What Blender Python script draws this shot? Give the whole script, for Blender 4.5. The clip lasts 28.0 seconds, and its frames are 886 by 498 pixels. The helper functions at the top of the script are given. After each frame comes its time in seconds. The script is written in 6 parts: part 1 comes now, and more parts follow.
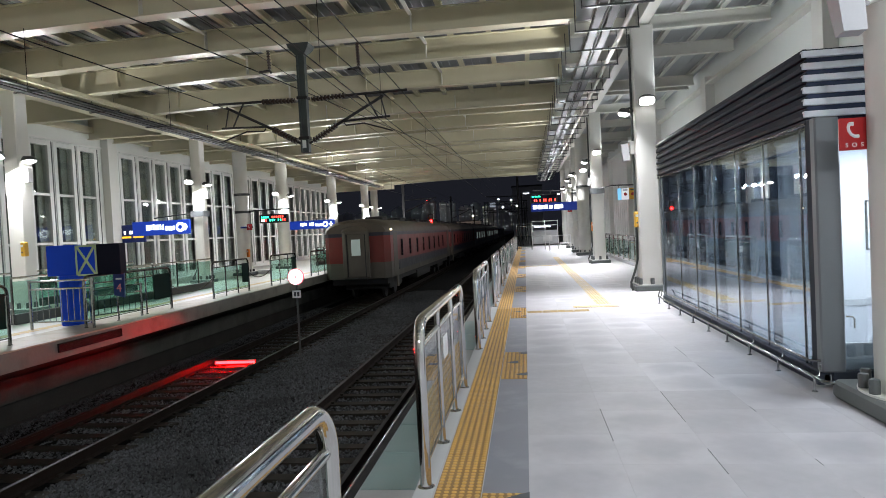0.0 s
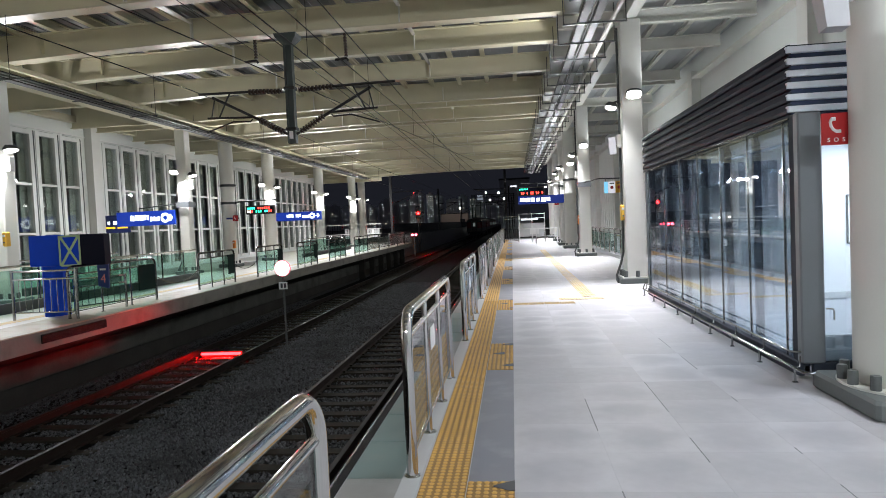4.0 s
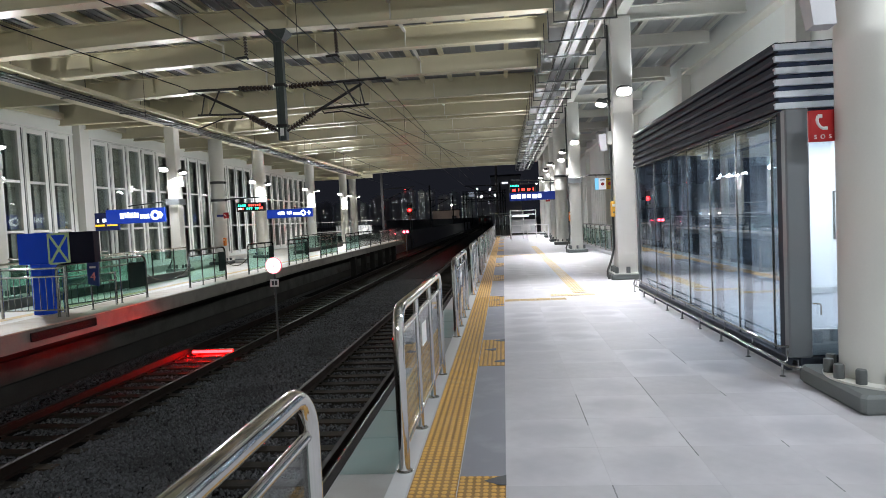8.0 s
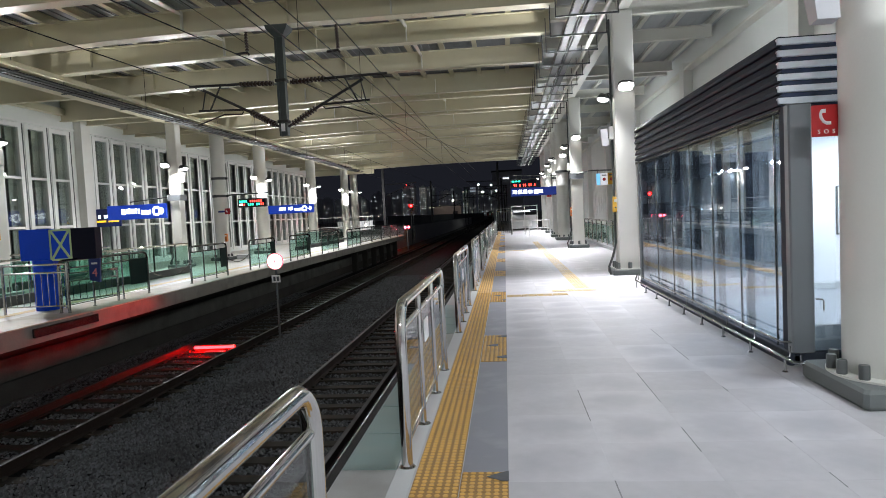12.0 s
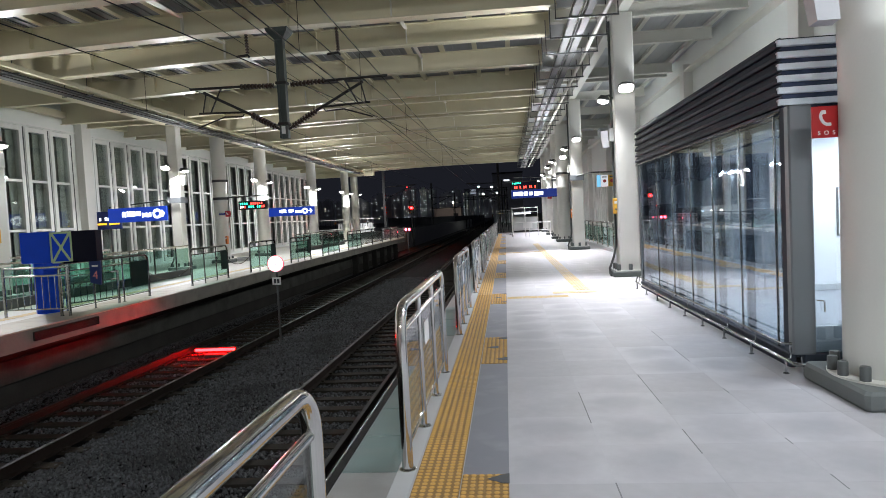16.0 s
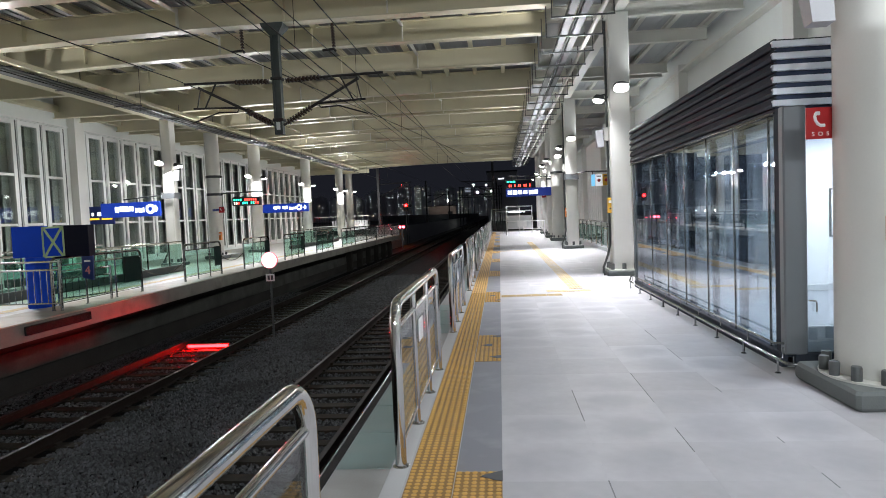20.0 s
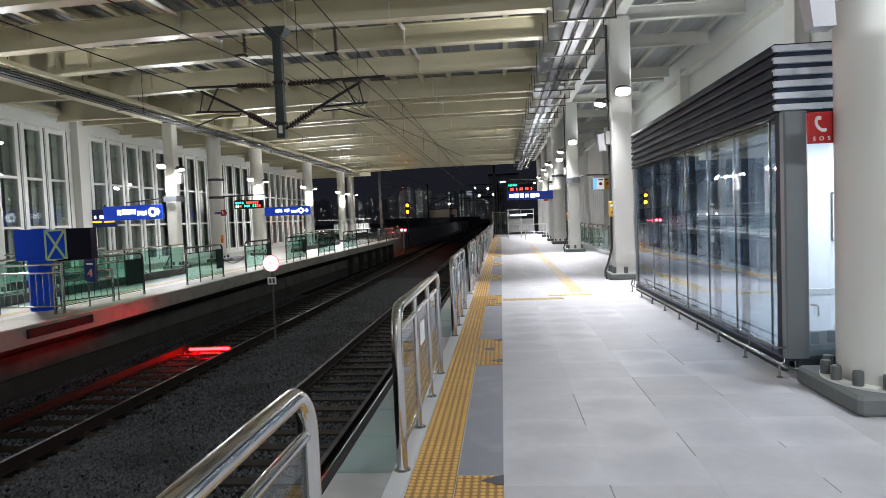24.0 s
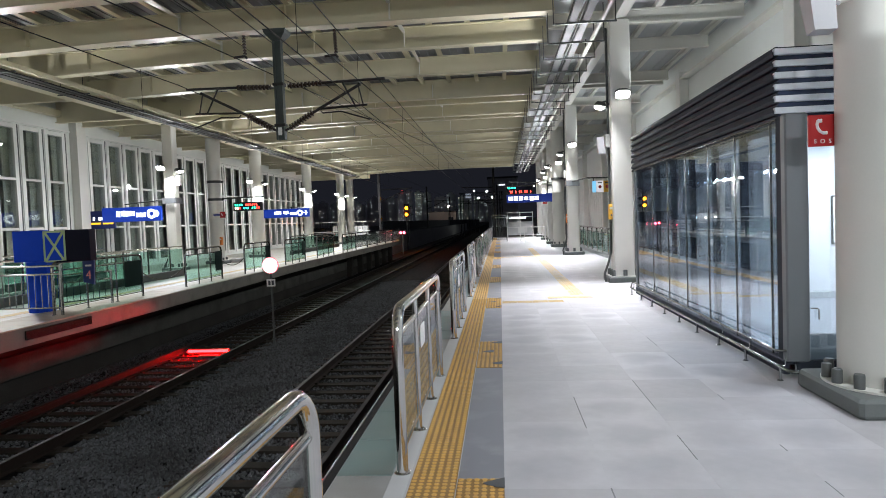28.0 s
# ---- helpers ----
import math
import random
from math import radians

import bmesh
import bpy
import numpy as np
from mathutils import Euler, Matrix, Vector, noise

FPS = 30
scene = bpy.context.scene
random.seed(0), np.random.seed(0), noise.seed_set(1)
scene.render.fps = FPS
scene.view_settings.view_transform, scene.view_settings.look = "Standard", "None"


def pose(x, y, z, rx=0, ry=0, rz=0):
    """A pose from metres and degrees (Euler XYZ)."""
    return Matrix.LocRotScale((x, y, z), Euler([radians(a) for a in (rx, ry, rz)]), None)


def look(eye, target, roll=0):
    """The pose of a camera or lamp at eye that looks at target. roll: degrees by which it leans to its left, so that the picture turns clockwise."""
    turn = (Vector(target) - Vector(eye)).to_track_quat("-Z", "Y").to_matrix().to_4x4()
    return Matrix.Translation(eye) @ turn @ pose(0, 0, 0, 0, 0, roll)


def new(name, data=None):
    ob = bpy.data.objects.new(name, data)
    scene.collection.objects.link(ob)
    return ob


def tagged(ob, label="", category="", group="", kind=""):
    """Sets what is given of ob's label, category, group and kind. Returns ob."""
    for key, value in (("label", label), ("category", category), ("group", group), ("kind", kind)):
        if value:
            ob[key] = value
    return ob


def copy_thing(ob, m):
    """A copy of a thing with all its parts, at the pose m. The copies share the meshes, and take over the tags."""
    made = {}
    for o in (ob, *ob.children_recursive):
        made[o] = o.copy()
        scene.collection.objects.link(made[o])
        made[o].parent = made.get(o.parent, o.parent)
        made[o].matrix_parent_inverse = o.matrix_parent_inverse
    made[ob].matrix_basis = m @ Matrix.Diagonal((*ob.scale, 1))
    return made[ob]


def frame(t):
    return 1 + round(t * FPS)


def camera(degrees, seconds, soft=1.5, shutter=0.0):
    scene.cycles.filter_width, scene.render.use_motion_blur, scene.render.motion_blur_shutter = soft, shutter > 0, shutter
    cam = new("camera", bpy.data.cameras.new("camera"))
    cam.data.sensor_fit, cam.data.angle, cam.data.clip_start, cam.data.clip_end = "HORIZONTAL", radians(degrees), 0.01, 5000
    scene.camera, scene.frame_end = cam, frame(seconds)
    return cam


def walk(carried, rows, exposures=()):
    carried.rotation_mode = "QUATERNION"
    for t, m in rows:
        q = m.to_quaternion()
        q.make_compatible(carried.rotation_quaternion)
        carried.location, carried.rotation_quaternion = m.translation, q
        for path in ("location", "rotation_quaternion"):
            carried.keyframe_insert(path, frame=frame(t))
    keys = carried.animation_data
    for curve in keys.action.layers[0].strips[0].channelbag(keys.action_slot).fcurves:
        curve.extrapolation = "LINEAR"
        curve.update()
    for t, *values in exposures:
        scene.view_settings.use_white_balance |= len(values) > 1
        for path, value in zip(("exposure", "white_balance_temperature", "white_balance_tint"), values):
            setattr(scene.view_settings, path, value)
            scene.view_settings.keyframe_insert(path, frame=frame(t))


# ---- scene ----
# The pose of the hand-held camera, second by second.
cam = camera(70, 28.0, soft=0.75)
walk(cam, [
    (0, pose(0.008, 0.035, 1.660, 88.43, 2.88, 7.39)),
    (0.5, pose(0.015, 0.028, 1.651, 88.61, 2.76, 7.07)),
    (1, pose(0.030, 0.012, 1.652, 88.64, 3.02, 6.94)),
    (1.5, pose(0.036, 0.004, 1.651, 88.65, 3.01, 7.17)),
    (2, pose(0.038, -0.007, 1.653, 88.52, 3.05, 6.95)),
    (2.5, pose(0.029, -0.003, 1.650, 88.26, 2.84, 6.77)),
    (3, pose(0.021, -0.002, 1.651, 88.11, 2.79, 6.56)),
    (3.5, pose(0.014, 0.006, 1.652, 87.88, 2.69, 6.39)),
    (5.5, pose(-0.004, 0.014, 1.649, 87.50, 2.47, 5.78)),
    (6, pose(-0.002, 0.013, 1.655, 87.50, 2.51, 5.69)),
    (6.5, pose(-0.000, 0.001, 1.653, 87.65, 2.44, 5.65)),
    (7, pose(0.004, -0.002, 1.653, 87.58, 2.50, 5.71)),
    (7.5, pose(0.012, -0.012, 1.655, 87.47, 2.73, 5.54)),
    (8, pose(0.012, -0.011, 1.653, 87.36, 2.71, 5.46)),
    (8.5, pose(0.010, -0.007, 1.654, 87.27, 2.68, 5.60)),
    (9, pose(0.008, -0.003, 1.651, 87.13, 2.60, 5.78)),
    (9.5, pose(0.007, -0.000, 1.653, 86.99, 2.52, 5.77)),
    (10, pose(0.001, -0.001, 1.654, 86.86, 2.57, 5.66)),
    (10.5, pose(-0.001, 0.003, 1.651, 86.99, 2.57, 5.65)),
    (11, pose(0.002, -0.000, 1.653, 86.90, 2.57, 5.60)),
    (11.5, pose(0.001, 0.000, 1.652, 86.99, 2.60, 5.69)),
    (12, pose(0.005, -0.002, 1.655, 86.96, 2.79, 5.57)),
    (12.5, pose(0.005, -0.006, 1.652, 86.94, 2.79, 5.43)),
    (14.5, pose(0.021, -0.025, 1.656, 87.20, 3.13, 5.50)),
    (15, pose(0.020, -0.017, 1.653, 87.21, 3.13, 5.62)),
    (15.5, pose(0.016, -0.012, 1.657, 87.17, 3.05, 5.74)),
    (16, pose(0.008, 0.000, 1.654, 87.15, 2.89, 5.62)),
    (16.5, pose(0.007, 0.000, 1.654, 87.04, 3.00, 5.40)),
    (17, pose(0.011, -0.004, 1.655, 87.07, 3.15, 5.28)),
    (17.5, pose(0.013, -0.003, 1.653, 87.01, 3.04, 5.30)),
    (18, pose(0.012, -0.005, 1.652, 86.97, 2.81, 5.30)),
    (18.5, pose(0.007, -0.002, 1.651, 86.90, 2.61, 5.19)),
    (19, pose(0.003, -0.003, 1.653, 86.91, 2.38, 5.09)),
    (19.5, pose(-0.000, 0.002, 1.649, 87.01, 2.43, 5.03)),
    (20, pose(-0.000, 0.000, 1.650, 86.94, 2.40, 5.10)),
    (20.5, pose(-0.001, -0.002, 1.651, 86.97, 2.33, 5.31)),
    (21, pose(-0.003, -0.001, 1.650, 86.91, 2.34, 5.34)),
    (21.5, pose(-0.007, -0.000, 1.652, 86.91, 2.23, 5.28)),
    (23.5, pose(0.001, -0.007, 1.655, 87.16, 2.30, 5.32)),
    (24, pose(0.002, -0.009, 1.657, 87.23, 2.33, 5.25)),
    (24.5, pose(-0.001, -0.012, 1.657, 87.37, 2.26, 5.17)),
    (25, pose(-0.003, -0.009, 1.655, 87.41, 2.29, 5.15)),
    (25.5, pose(-0.004, -0.009, 1.655, 87.45, 2.20, 5.15)),
    (26, pose(-0.007, -0.008, 1.655, 87.46, 2.23, 5.09)),
    (26.5, pose(-0.010, -0.003, 1.653, 87.45, 2.20, 4.99)),
    (27, pose(-0.012, 0.001, 1.653, 87.47, 2.24, 5.03)),
    (27.5, pose(-0.013, 0.004, 1.653, 87.46, 2.27, 5.02)),
    (28, pose(-0.014, 0.002, 1.651, 87.47, 2.18, 5.15)),
])

# ---- night sky, exposure ----
scene.view_settings.exposure = 0.20
world = bpy.data.worlds.new("night")
scene.world = world
world.use_nodes = True
wb = world.node_tree.nodes["Background"]
wb.inputs["Color"].default_value = (0.11, 0.12, 0.17, 1)
wb.inputs["Strength"].default_value = 0.085

LAMP_WHITE = (0.97, 0.985, 1.02)
LAMP_COOL = (0.93, 0.99, 1.05)


def flood(x, y, z, power, tx, ty, tz=0.0, size=0.32, spread=180, tone=LAMP_WHITE):
    """The light of one floodlight head, also of added fill lamps, aimed at a point."""
    data = bpy.data.lights.new("flood_fill_light", "AREA")
    data.shape, data.size = "DISK", size
    data.energy, data.color = power, tone
    data.spread = radians(spread)
    ob = new("flood_fill_light", data)
    ob.matrix_world = look((x, y, z), (tx, ty, tz))
    return ob


# ---- materials ----
def material(name, color, rough=0.5, metal=0.0, var=0.12, scale=3.0, fine=60.0, bump=0.0, bump_scale=80.0, spec=0.5, per_piece=0.0, island=0.0, centre=0.0, stain=None, stain_amount=0.0, stain_scale=0.8):
    m = bpy.data.materials.new(name)
    m.use_nodes = True
    nt = m.node_tree
    n, l = nt.nodes, nt.links
    p = n["Principled BSDF"]
    p.inputs["Roughness"].default_value, p.inputs["Metallic"].default_value = rough, metal
    p.inputs["Specular IOR Level"].default_value = spec
    co = n.new("ShaderNodeTexCoord")
    geo = n.new("ShaderNodeNewGeometry")
    big, small = n.new("ShaderNodeTexNoise"), n.new("ShaderNodeTexNoise")
    big.inputs["Scale"].default_value, small.inputs["Scale"].default_value = scale, fine
    big.inputs["Detail"].default_value, small.inputs["Detail"].default_value = 4, 3
    l.new(geo.outputs["Position"], big.inputs["Vector"])
    l.new(co.outputs["Object"], small.inputs["Vector"])
    add = n.new("ShaderNodeMath")
    add.operation = "MULTIPLY_ADD"
    add.inputs[1].default_value = 0.45
    l.new(small.outputs["Fac"], add.inputs[0])
    l.new(big.outputs["Fac"], add.inputs[2])
    val = add.outputs[0]
    if per_piece:
        info = n.new("ShaderNodeObjectInfo")
        more = n.new("ShaderNodeMath")
        more.operation = "MULTIPLY_ADD"
        more.inputs[1].default_value = per_piece
        l.new(info.outputs["Random"], more.inputs[0])
        l.new(val, more.inputs[2])
        val = more.outputs[0]
    if island:
        more = n.new("ShaderNodeMath")
        more.operation = "MULTIPLY_ADD"
        more.inputs[1].default_value = island
        l.new(geo.outputs["Random Per Island"], more.inputs[0])
        l.new(val, more.inputs[2])
        val = more.outputs[0]
    ramp = n.new("ShaderNodeMapRange")
    ramp.inputs["From Min"].default_value, ramp.inputs["From Max"].default_value = 0.35, 1.1 + per_piece + island
    ramp.inputs["To Min"].default_value, ramp.inputs["To Max"].default_value = 1 - var, 1 + var
    l.new(val, ramp.inputs["Value"])
    mul = n.new("ShaderNodeMix")
    mul.data_type, mul.blend_type = "RGBA", "MULTIPLY"
    mul.inputs["Factor"].default_value = 1
    mul.inputs["A"].default_value = (*color, 1)
    l.new(ramp.outputs["Result"], mul.inputs["B"])
    out = mul.outputs["Result"]
    if stain:
        blot = n.new("ShaderNodeTexNoise")
        blot.inputs["Scale"].default_value, blot.inputs["Detail"].default_value = stain_scale, 6
        l.new(geo.outputs["Position"], blot.inputs["Vector"])
        cut = n.new("ShaderNodeMapRange")
        cut.inputs["From Min"].default_value, cut.inputs["From Max"].default_value = 0.5, 0.75
        cut.inputs["To Max"].default_value = stain_amount
        l.new(blot.outputs["Fac"], cut.inputs["Value"])
        dirt = n.new("ShaderNodeMix")
        dirt.data_type = "RGBA"
        l.new(cut.outputs["Result"], dirt.inputs["Factor"])
        l.new(out, dirt.inputs["A"])
        dirt.inputs["B"].default_value = (*stain, 1)
        out = dirt.outputs["Result"]
    if centre:
        # a damp, darker patch in the middle of each tile
        bent = n.new("ShaderNodeVectorMath")
        bent.operation = "MULTIPLY_ADD"
        bent.inputs[1].default_value, bent.inputs[2].default_value = (0.5, 0.4, 0), (-0.25, -0.2, 0)
        shift = n.new("ShaderNodeTexNoise")
        shift.inputs["Scale"].default_value = 2.2
        l.new(geo.outputs["Position"], shift.inputs["Vector"])
        l.new(shift.outputs["Color"], bent.inputs[0])
        moved = n.new("ShaderNodeVectorMath")
        l.new(co.outputs["Object"], moved.inputs[0])
        l.new(bent.outputs[0], moved.inputs[1])
        length = n.new("ShaderNodeVectorMath")
        length.operation = "LENGTH"
        l.new(moved.outputs[0], length.inputs[0])
        ring = n.new("ShaderNodeMapRange")
        ring.interpolation_type = "SMOOTHSTEP"
        ring.inputs["From Min"].default_value, ring.inputs["From Max"].default_value = 0.40, 0.10
        ring.inputs["To Max"].default_value = centre
        l.new(length.outputs["Value"], ring.inputs["Value"])
        each = n.new("ShaderNodeObjectInfo")
        some = n.new("ShaderNodeMath")
        some.operation = "MULTIPLY"
        l.new(each.outputs["Random"], some.inputs[0])
        l.new(ring.outputs["Result"], some.inputs[1])
        damp = n.new("ShaderNodeMix")
        damp.data_type = "RGBA"
        l.new(some.outputs[0], damp.inputs["Factor"])
        l.new(out, damp.inputs["A"])
        damp.inputs["B"].default_value = (color[0] * 0.55, color[1] * 0.55, color[2] * 0.6, 1)
        out = damp.outputs["Result"]
    l.new(out, p.inputs["Base Color"])
    rr = n.new("ShaderNodeMapRange")
    rr.inputs["From Min"].default_value, rr.inputs["From Max"].default_value = 0.3, 1.1
    rr.inputs["To Min"].default_value, rr.inputs["To Max"].default_value = max(rough * 0.8, 0.02), min(rough * 1.2, 1)
    l.new(add.outputs[0], rr.inputs["Value"])
    l.new(rr.outputs["Result"], p.inputs["Roughness"])
    if bump:
        tex = n.new("ShaderNodeTexNoise")
        tex.inputs["Scale"].default_value, tex.inputs["Detail"].default_value = bump_scale, 4
        l.new(co.outputs["Object"], tex.inputs["Vector"])
        b = n.new("ShaderNodeBump")
        b.inputs["Strength"].default_value, b.inputs["Distance"].default_value = bump, 0.01
        l.new(tex.outputs["Fac"], b.inputs["Height"])
        l.new(b.outputs["Normal"], p.inputs["Normal"])
    return m


def glowing(name, color, strength):
    m = bpy.data.materials.new(name)
    m.use_nodes = True
    p = m.node_tree.nodes["Principled BSDF"]
    p.inputs["Base Color"].default_value = (*[c * 0.5 for c in color], 1)
    p.inputs["Emission Color"].default_value = (*color, 1)
    p.inputs["Emission Strength"].default_value = strength
    return m


def glass(name, tint, f0=0.04, rough=0.0):
    """A clear pane: straight view through with a tint, and a mirror's share that grows towards grazing angles."""
    m = bpy.data.materials.new(name)
    m.use_nodes = True
    n, l = m.node_tree.nodes, m.node_tree.links
    n.remove(n["Principled BSDF"])
    clear, gloss, mix, lw = n.new("ShaderNodeBsdfTransparent"), n.new("ShaderNodeBsdfGlossy"), n.new("ShaderNodeMixShader"), n.new("ShaderNodeLayerWeight")
    clear.inputs["Color"].default_value = (*tint, 1)
    gloss.inputs["Roughness"].default_value = rough
    lw.inputs["Blend"].default_value = 0.5
    power, scale = n.new("ShaderNodeMath"), n.new("ShaderNodeMath")
    power.operation, scale.operation = "POWER", "MULTIPLY_ADD"
    power.inputs[1].default_value = 5
    scale.inputs[1].default_value, scale.inputs[2].default_value = 1 - f0, f0
    l.new(lw.outputs["Facing"], power.inputs[0])
    l.new(power.outputs[0], scale.inputs[0])
    l.new(scale.outputs[0], mix.inputs["Fac"])
    l.new(clear.outputs[0], mix.inputs[1])
    l.new(gloss.outputs[0], mix.inputs[2])
    l.new(mix.outputs[0], n["Material Output"].inputs["Surface"])
    return m


FLANGE = material("satin_pale_cream_paint", (0.56, 0.52, 0.385), 0.3, var=0.06, scale=0.9)
SIDE_PAINT = material("off_white_beam_paint", (0.64, 0.63, 0.57), 0.4, var=0.07, scale=0.9, stain=(0.45, 0.42, 0.36), stain_amount=0.25, stain_scale=0.7)
CREAM = material("cream_steel_paint", (0.61, 0.565, 0.40), 0.38, var=0.07, scale=0.9, stain=(0.42, 0.38, 0.31), stain_amount=0.25, stain_scale=0.7)
DARK_DECK = material("dark_grey_roof_deck", (0.22, 0.23, 0.24), 0.6, var=0.15, scale=1.2)
CREAM_DECK = material("pale_grey_roof_deck", (0.42, 0.44, 0.45), 0.55, var=0.1, scale=1.2)
COLUMN = material("off_white_column_paint", (0.64, 0.635, 0.595), 0.4, var=0.05, scale=1.5, stain=(0.5, 0.47, 0.4), stain_amount=0.2)
WALL = material("white_wall_panel", (0.66, 0.68, 0.65), 0.5, var=0.06, scale=0.8)
MULLION = material("white_window_frame", (0.70, 0.70, 0.68), 0.4, var=0.05)
FLOOR_TILE = material("grey_platform_tile", (0.460, 0.45, 0.475), 0.58, var=0.26, spec=0.4, scale=1.4, fine=10, per_piece=0.45, centre=0.46, stain=(0.37, 0.375, 0.41), stain_amount=0.4, stain_scale=2.4)
FLOOR_TILE_L = material("beige_platform_tile", (0.48, 0.46, 0.41), 0.4, var=0.10, scale=0.9, fine=14, per_piece=0.15, stain=(0.30, 0.25, 0.18), stain_amount=0.55, stain_scale=1.6)
EDGE_BEIGE = material("dirty_beige_edge_stone", (0.40, 0.36, 0.28), 0.6, var=0.15, scale=1.2, fine=14, per_piece=0.3, stain=(0.22, 0.18, 0.12), stain_amount=0.6, stain_scale=2.2)
GROUT = material("grey_grout", (0.42, 0.42, 0.43), 0.8)
JOINT_DIRT = material("grey_joint_dirt", (0.25, 0.25, 0.26), 0.95, spec=0.05, var=0.3, scale=8)
SLAB = material("grey_edge_slab", (0.27, 0.27, 0.265), 0.6, var=0.15, scale=2, stain=(0.2, 0.19, 0.17), stain_amount=0.5, stain_scale=3)
SLATE = material("blue_grey_floor_tile", (0.21, 0.215, 0.25), 0.6, var=0.15, scale=2, per_piece=0.15, stain=(0.32, 0.32, 0.35), stain_amount=0.5, stain_scale=3.5)
EDGE_STONE = material("pale_edge_stone", (0.44, 0.45, 0.46), 0.45, var=0.1, scale=2)
TEAL = material("teal_anti_slip_mat", (0.155, 0.22, 0.215), 0.5, var=0.12, scale=2.5, stain=(0.22, 0.25, 0.24), stain_amount=0.4, stain_scale=2)
YELLOW_BASE = material("dirty_ochre_tile_base", (0.27, 0.155, 0.045), 0.65, var=0.2, scale=4, fine=30, per_piece=0.2)
FADED = material("worn_yellow_guide_tile", (0.50, 0.36, 0.16), 0.55, var=0.2, scale=5, fine=30, per_piece=0.3, stain=(0.42, 0.40, 0.36), stain_amount=0.8, stain_scale=6)
YELLOW = material("yellow_tactile_tile", (0.58, 0.33, 0.075), 0.5, var=0.13, scale=4, fine=30, per_piece=0.2, stain=(0.34, 0.22, 0.09), stain_amount=0.35, stain_scale=5)
DARK_MARK = material("dark_grey_marking", (0.06, 0.065, 0.075), 0.55)
MATT_BLACK = material("matt_black_rubber", (0.008, 0.008, 0.008), 0.7, var=0.2, spec=0.15)
RUBBER = material("black_rubber", (0.012, 0.012, 0.013), 0.22, var=0.2)
CONCRETE = material("platform_concrete", (0.20, 0.195, 0.185), 0.8, var=0.2, scale=1.3, fine=20, bump=0.3, bump_scale=30, stain=(0.16, 0.15, 0.14), stain_amount=0.5)
PLINTH = material("dark_concrete_plinth", (0.135, 0.148, 0.145), 0.7, var=0.15, scale=3, bump=0.2)
CAP = material("grey_bolt_cap", (0.085, 0.092, 0.092), 0.45, var=0.1)
LIP = material("weathered_edge_concrete", (0.20, 0.19, 0.165), 0.8, var=0.2, scale=1.3, fine=20, bump=0.2, bump_scale=30, stain=(0.10, 0.09, 0.075), stain_amount=0.7, stain_scale=1.8)
# Concrete darkened for the shade under the platform edges; BAND stays paler.
SHADED_CONCRETE = material("shade_darkened_concrete", (0.045, 0.043, 0.039), 0.9, spec=0.05, var=0.25, scale=1.1, fine=20, stain=(0.03, 0.028, 0.025), stain_amount=0.6)
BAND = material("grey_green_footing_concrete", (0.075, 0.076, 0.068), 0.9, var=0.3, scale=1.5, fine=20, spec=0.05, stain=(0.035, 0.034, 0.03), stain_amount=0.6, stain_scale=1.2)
# Near-black bed colour stands in for the shade between the loose stones.
BALLAST = material("gap_shade_ballast_bed", (0.006, 0.0059, 0.0059), 0.95, spec=0.05, var=0.4, scale=8, fine=40, bump=1.0, bump_scale=25)
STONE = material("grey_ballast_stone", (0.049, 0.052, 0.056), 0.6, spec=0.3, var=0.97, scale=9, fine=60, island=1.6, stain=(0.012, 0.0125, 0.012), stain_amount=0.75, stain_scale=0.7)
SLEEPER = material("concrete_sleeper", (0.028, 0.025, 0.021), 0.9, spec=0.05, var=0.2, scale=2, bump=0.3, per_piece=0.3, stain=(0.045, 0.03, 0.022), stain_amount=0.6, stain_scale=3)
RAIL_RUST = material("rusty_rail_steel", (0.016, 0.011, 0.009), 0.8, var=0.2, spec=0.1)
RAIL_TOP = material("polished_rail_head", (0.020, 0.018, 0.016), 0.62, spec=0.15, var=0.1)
GROUND = material("dark_ground", (0.03, 0.03, 0.028), 0.95, var=0.3, scale=0.3)
CHROME = material("polished_stainless_tube", (0.66, 0.65, 0.63), 0.09, metal=1.0, var=0.04, scale=6)
CHROME_SOFT = material("satin_stainless_tube", (0.40, 0.405, 0.41), 0.22, metal=1.0, var=0.06, scale=6)
CHROME_DARK = material("brushed_stainless_tube", (0.24, 0.25, 0.25), 0.2, metal=1.0, var=0.08, scale=6)
DARK_STEEL = material("dark_grey_painted_steel", (0.05, 0.055, 0.055), 0.4, var=0.1)
GREEN_STEEL = material("dark_green_grey_mast_steel", (0.045, 0.058, 0.055), 0.5, var=0.15)
BLACK_IRON = material("black_iron_fitting", (0.018, 0.017, 0.017), 0.5, var=0.2)
INSULATOR = material("brown_ribbed_insulator", (0.035, 0.022, 0.018), 0.3, var=0.15)
WIRE = material("dark_copper_wire", (0.008, 0.0075, 0.007), 0.6, spec=0.2)
GALV = material("galvanised_tray_steel", (0.065, 0.066, 0.066), 0.65, var=0.1)
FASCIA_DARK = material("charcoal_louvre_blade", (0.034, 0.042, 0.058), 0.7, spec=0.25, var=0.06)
FASCIA_FRONT_LIT = material("lit_front_louvre_blade", (0.82, 0.86, 0.93), 0.38, var=0.04)
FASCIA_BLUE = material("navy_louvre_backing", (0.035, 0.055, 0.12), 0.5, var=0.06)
POST_GREY = material("grey_aluminium_post", (0.20, 0.215, 0.23), 0.5, metal=0.4, var=0.06)
ROOM_WHITE = material("white_room_wall", (0.80, 0.81, 0.83), 0.5, var=0.03)
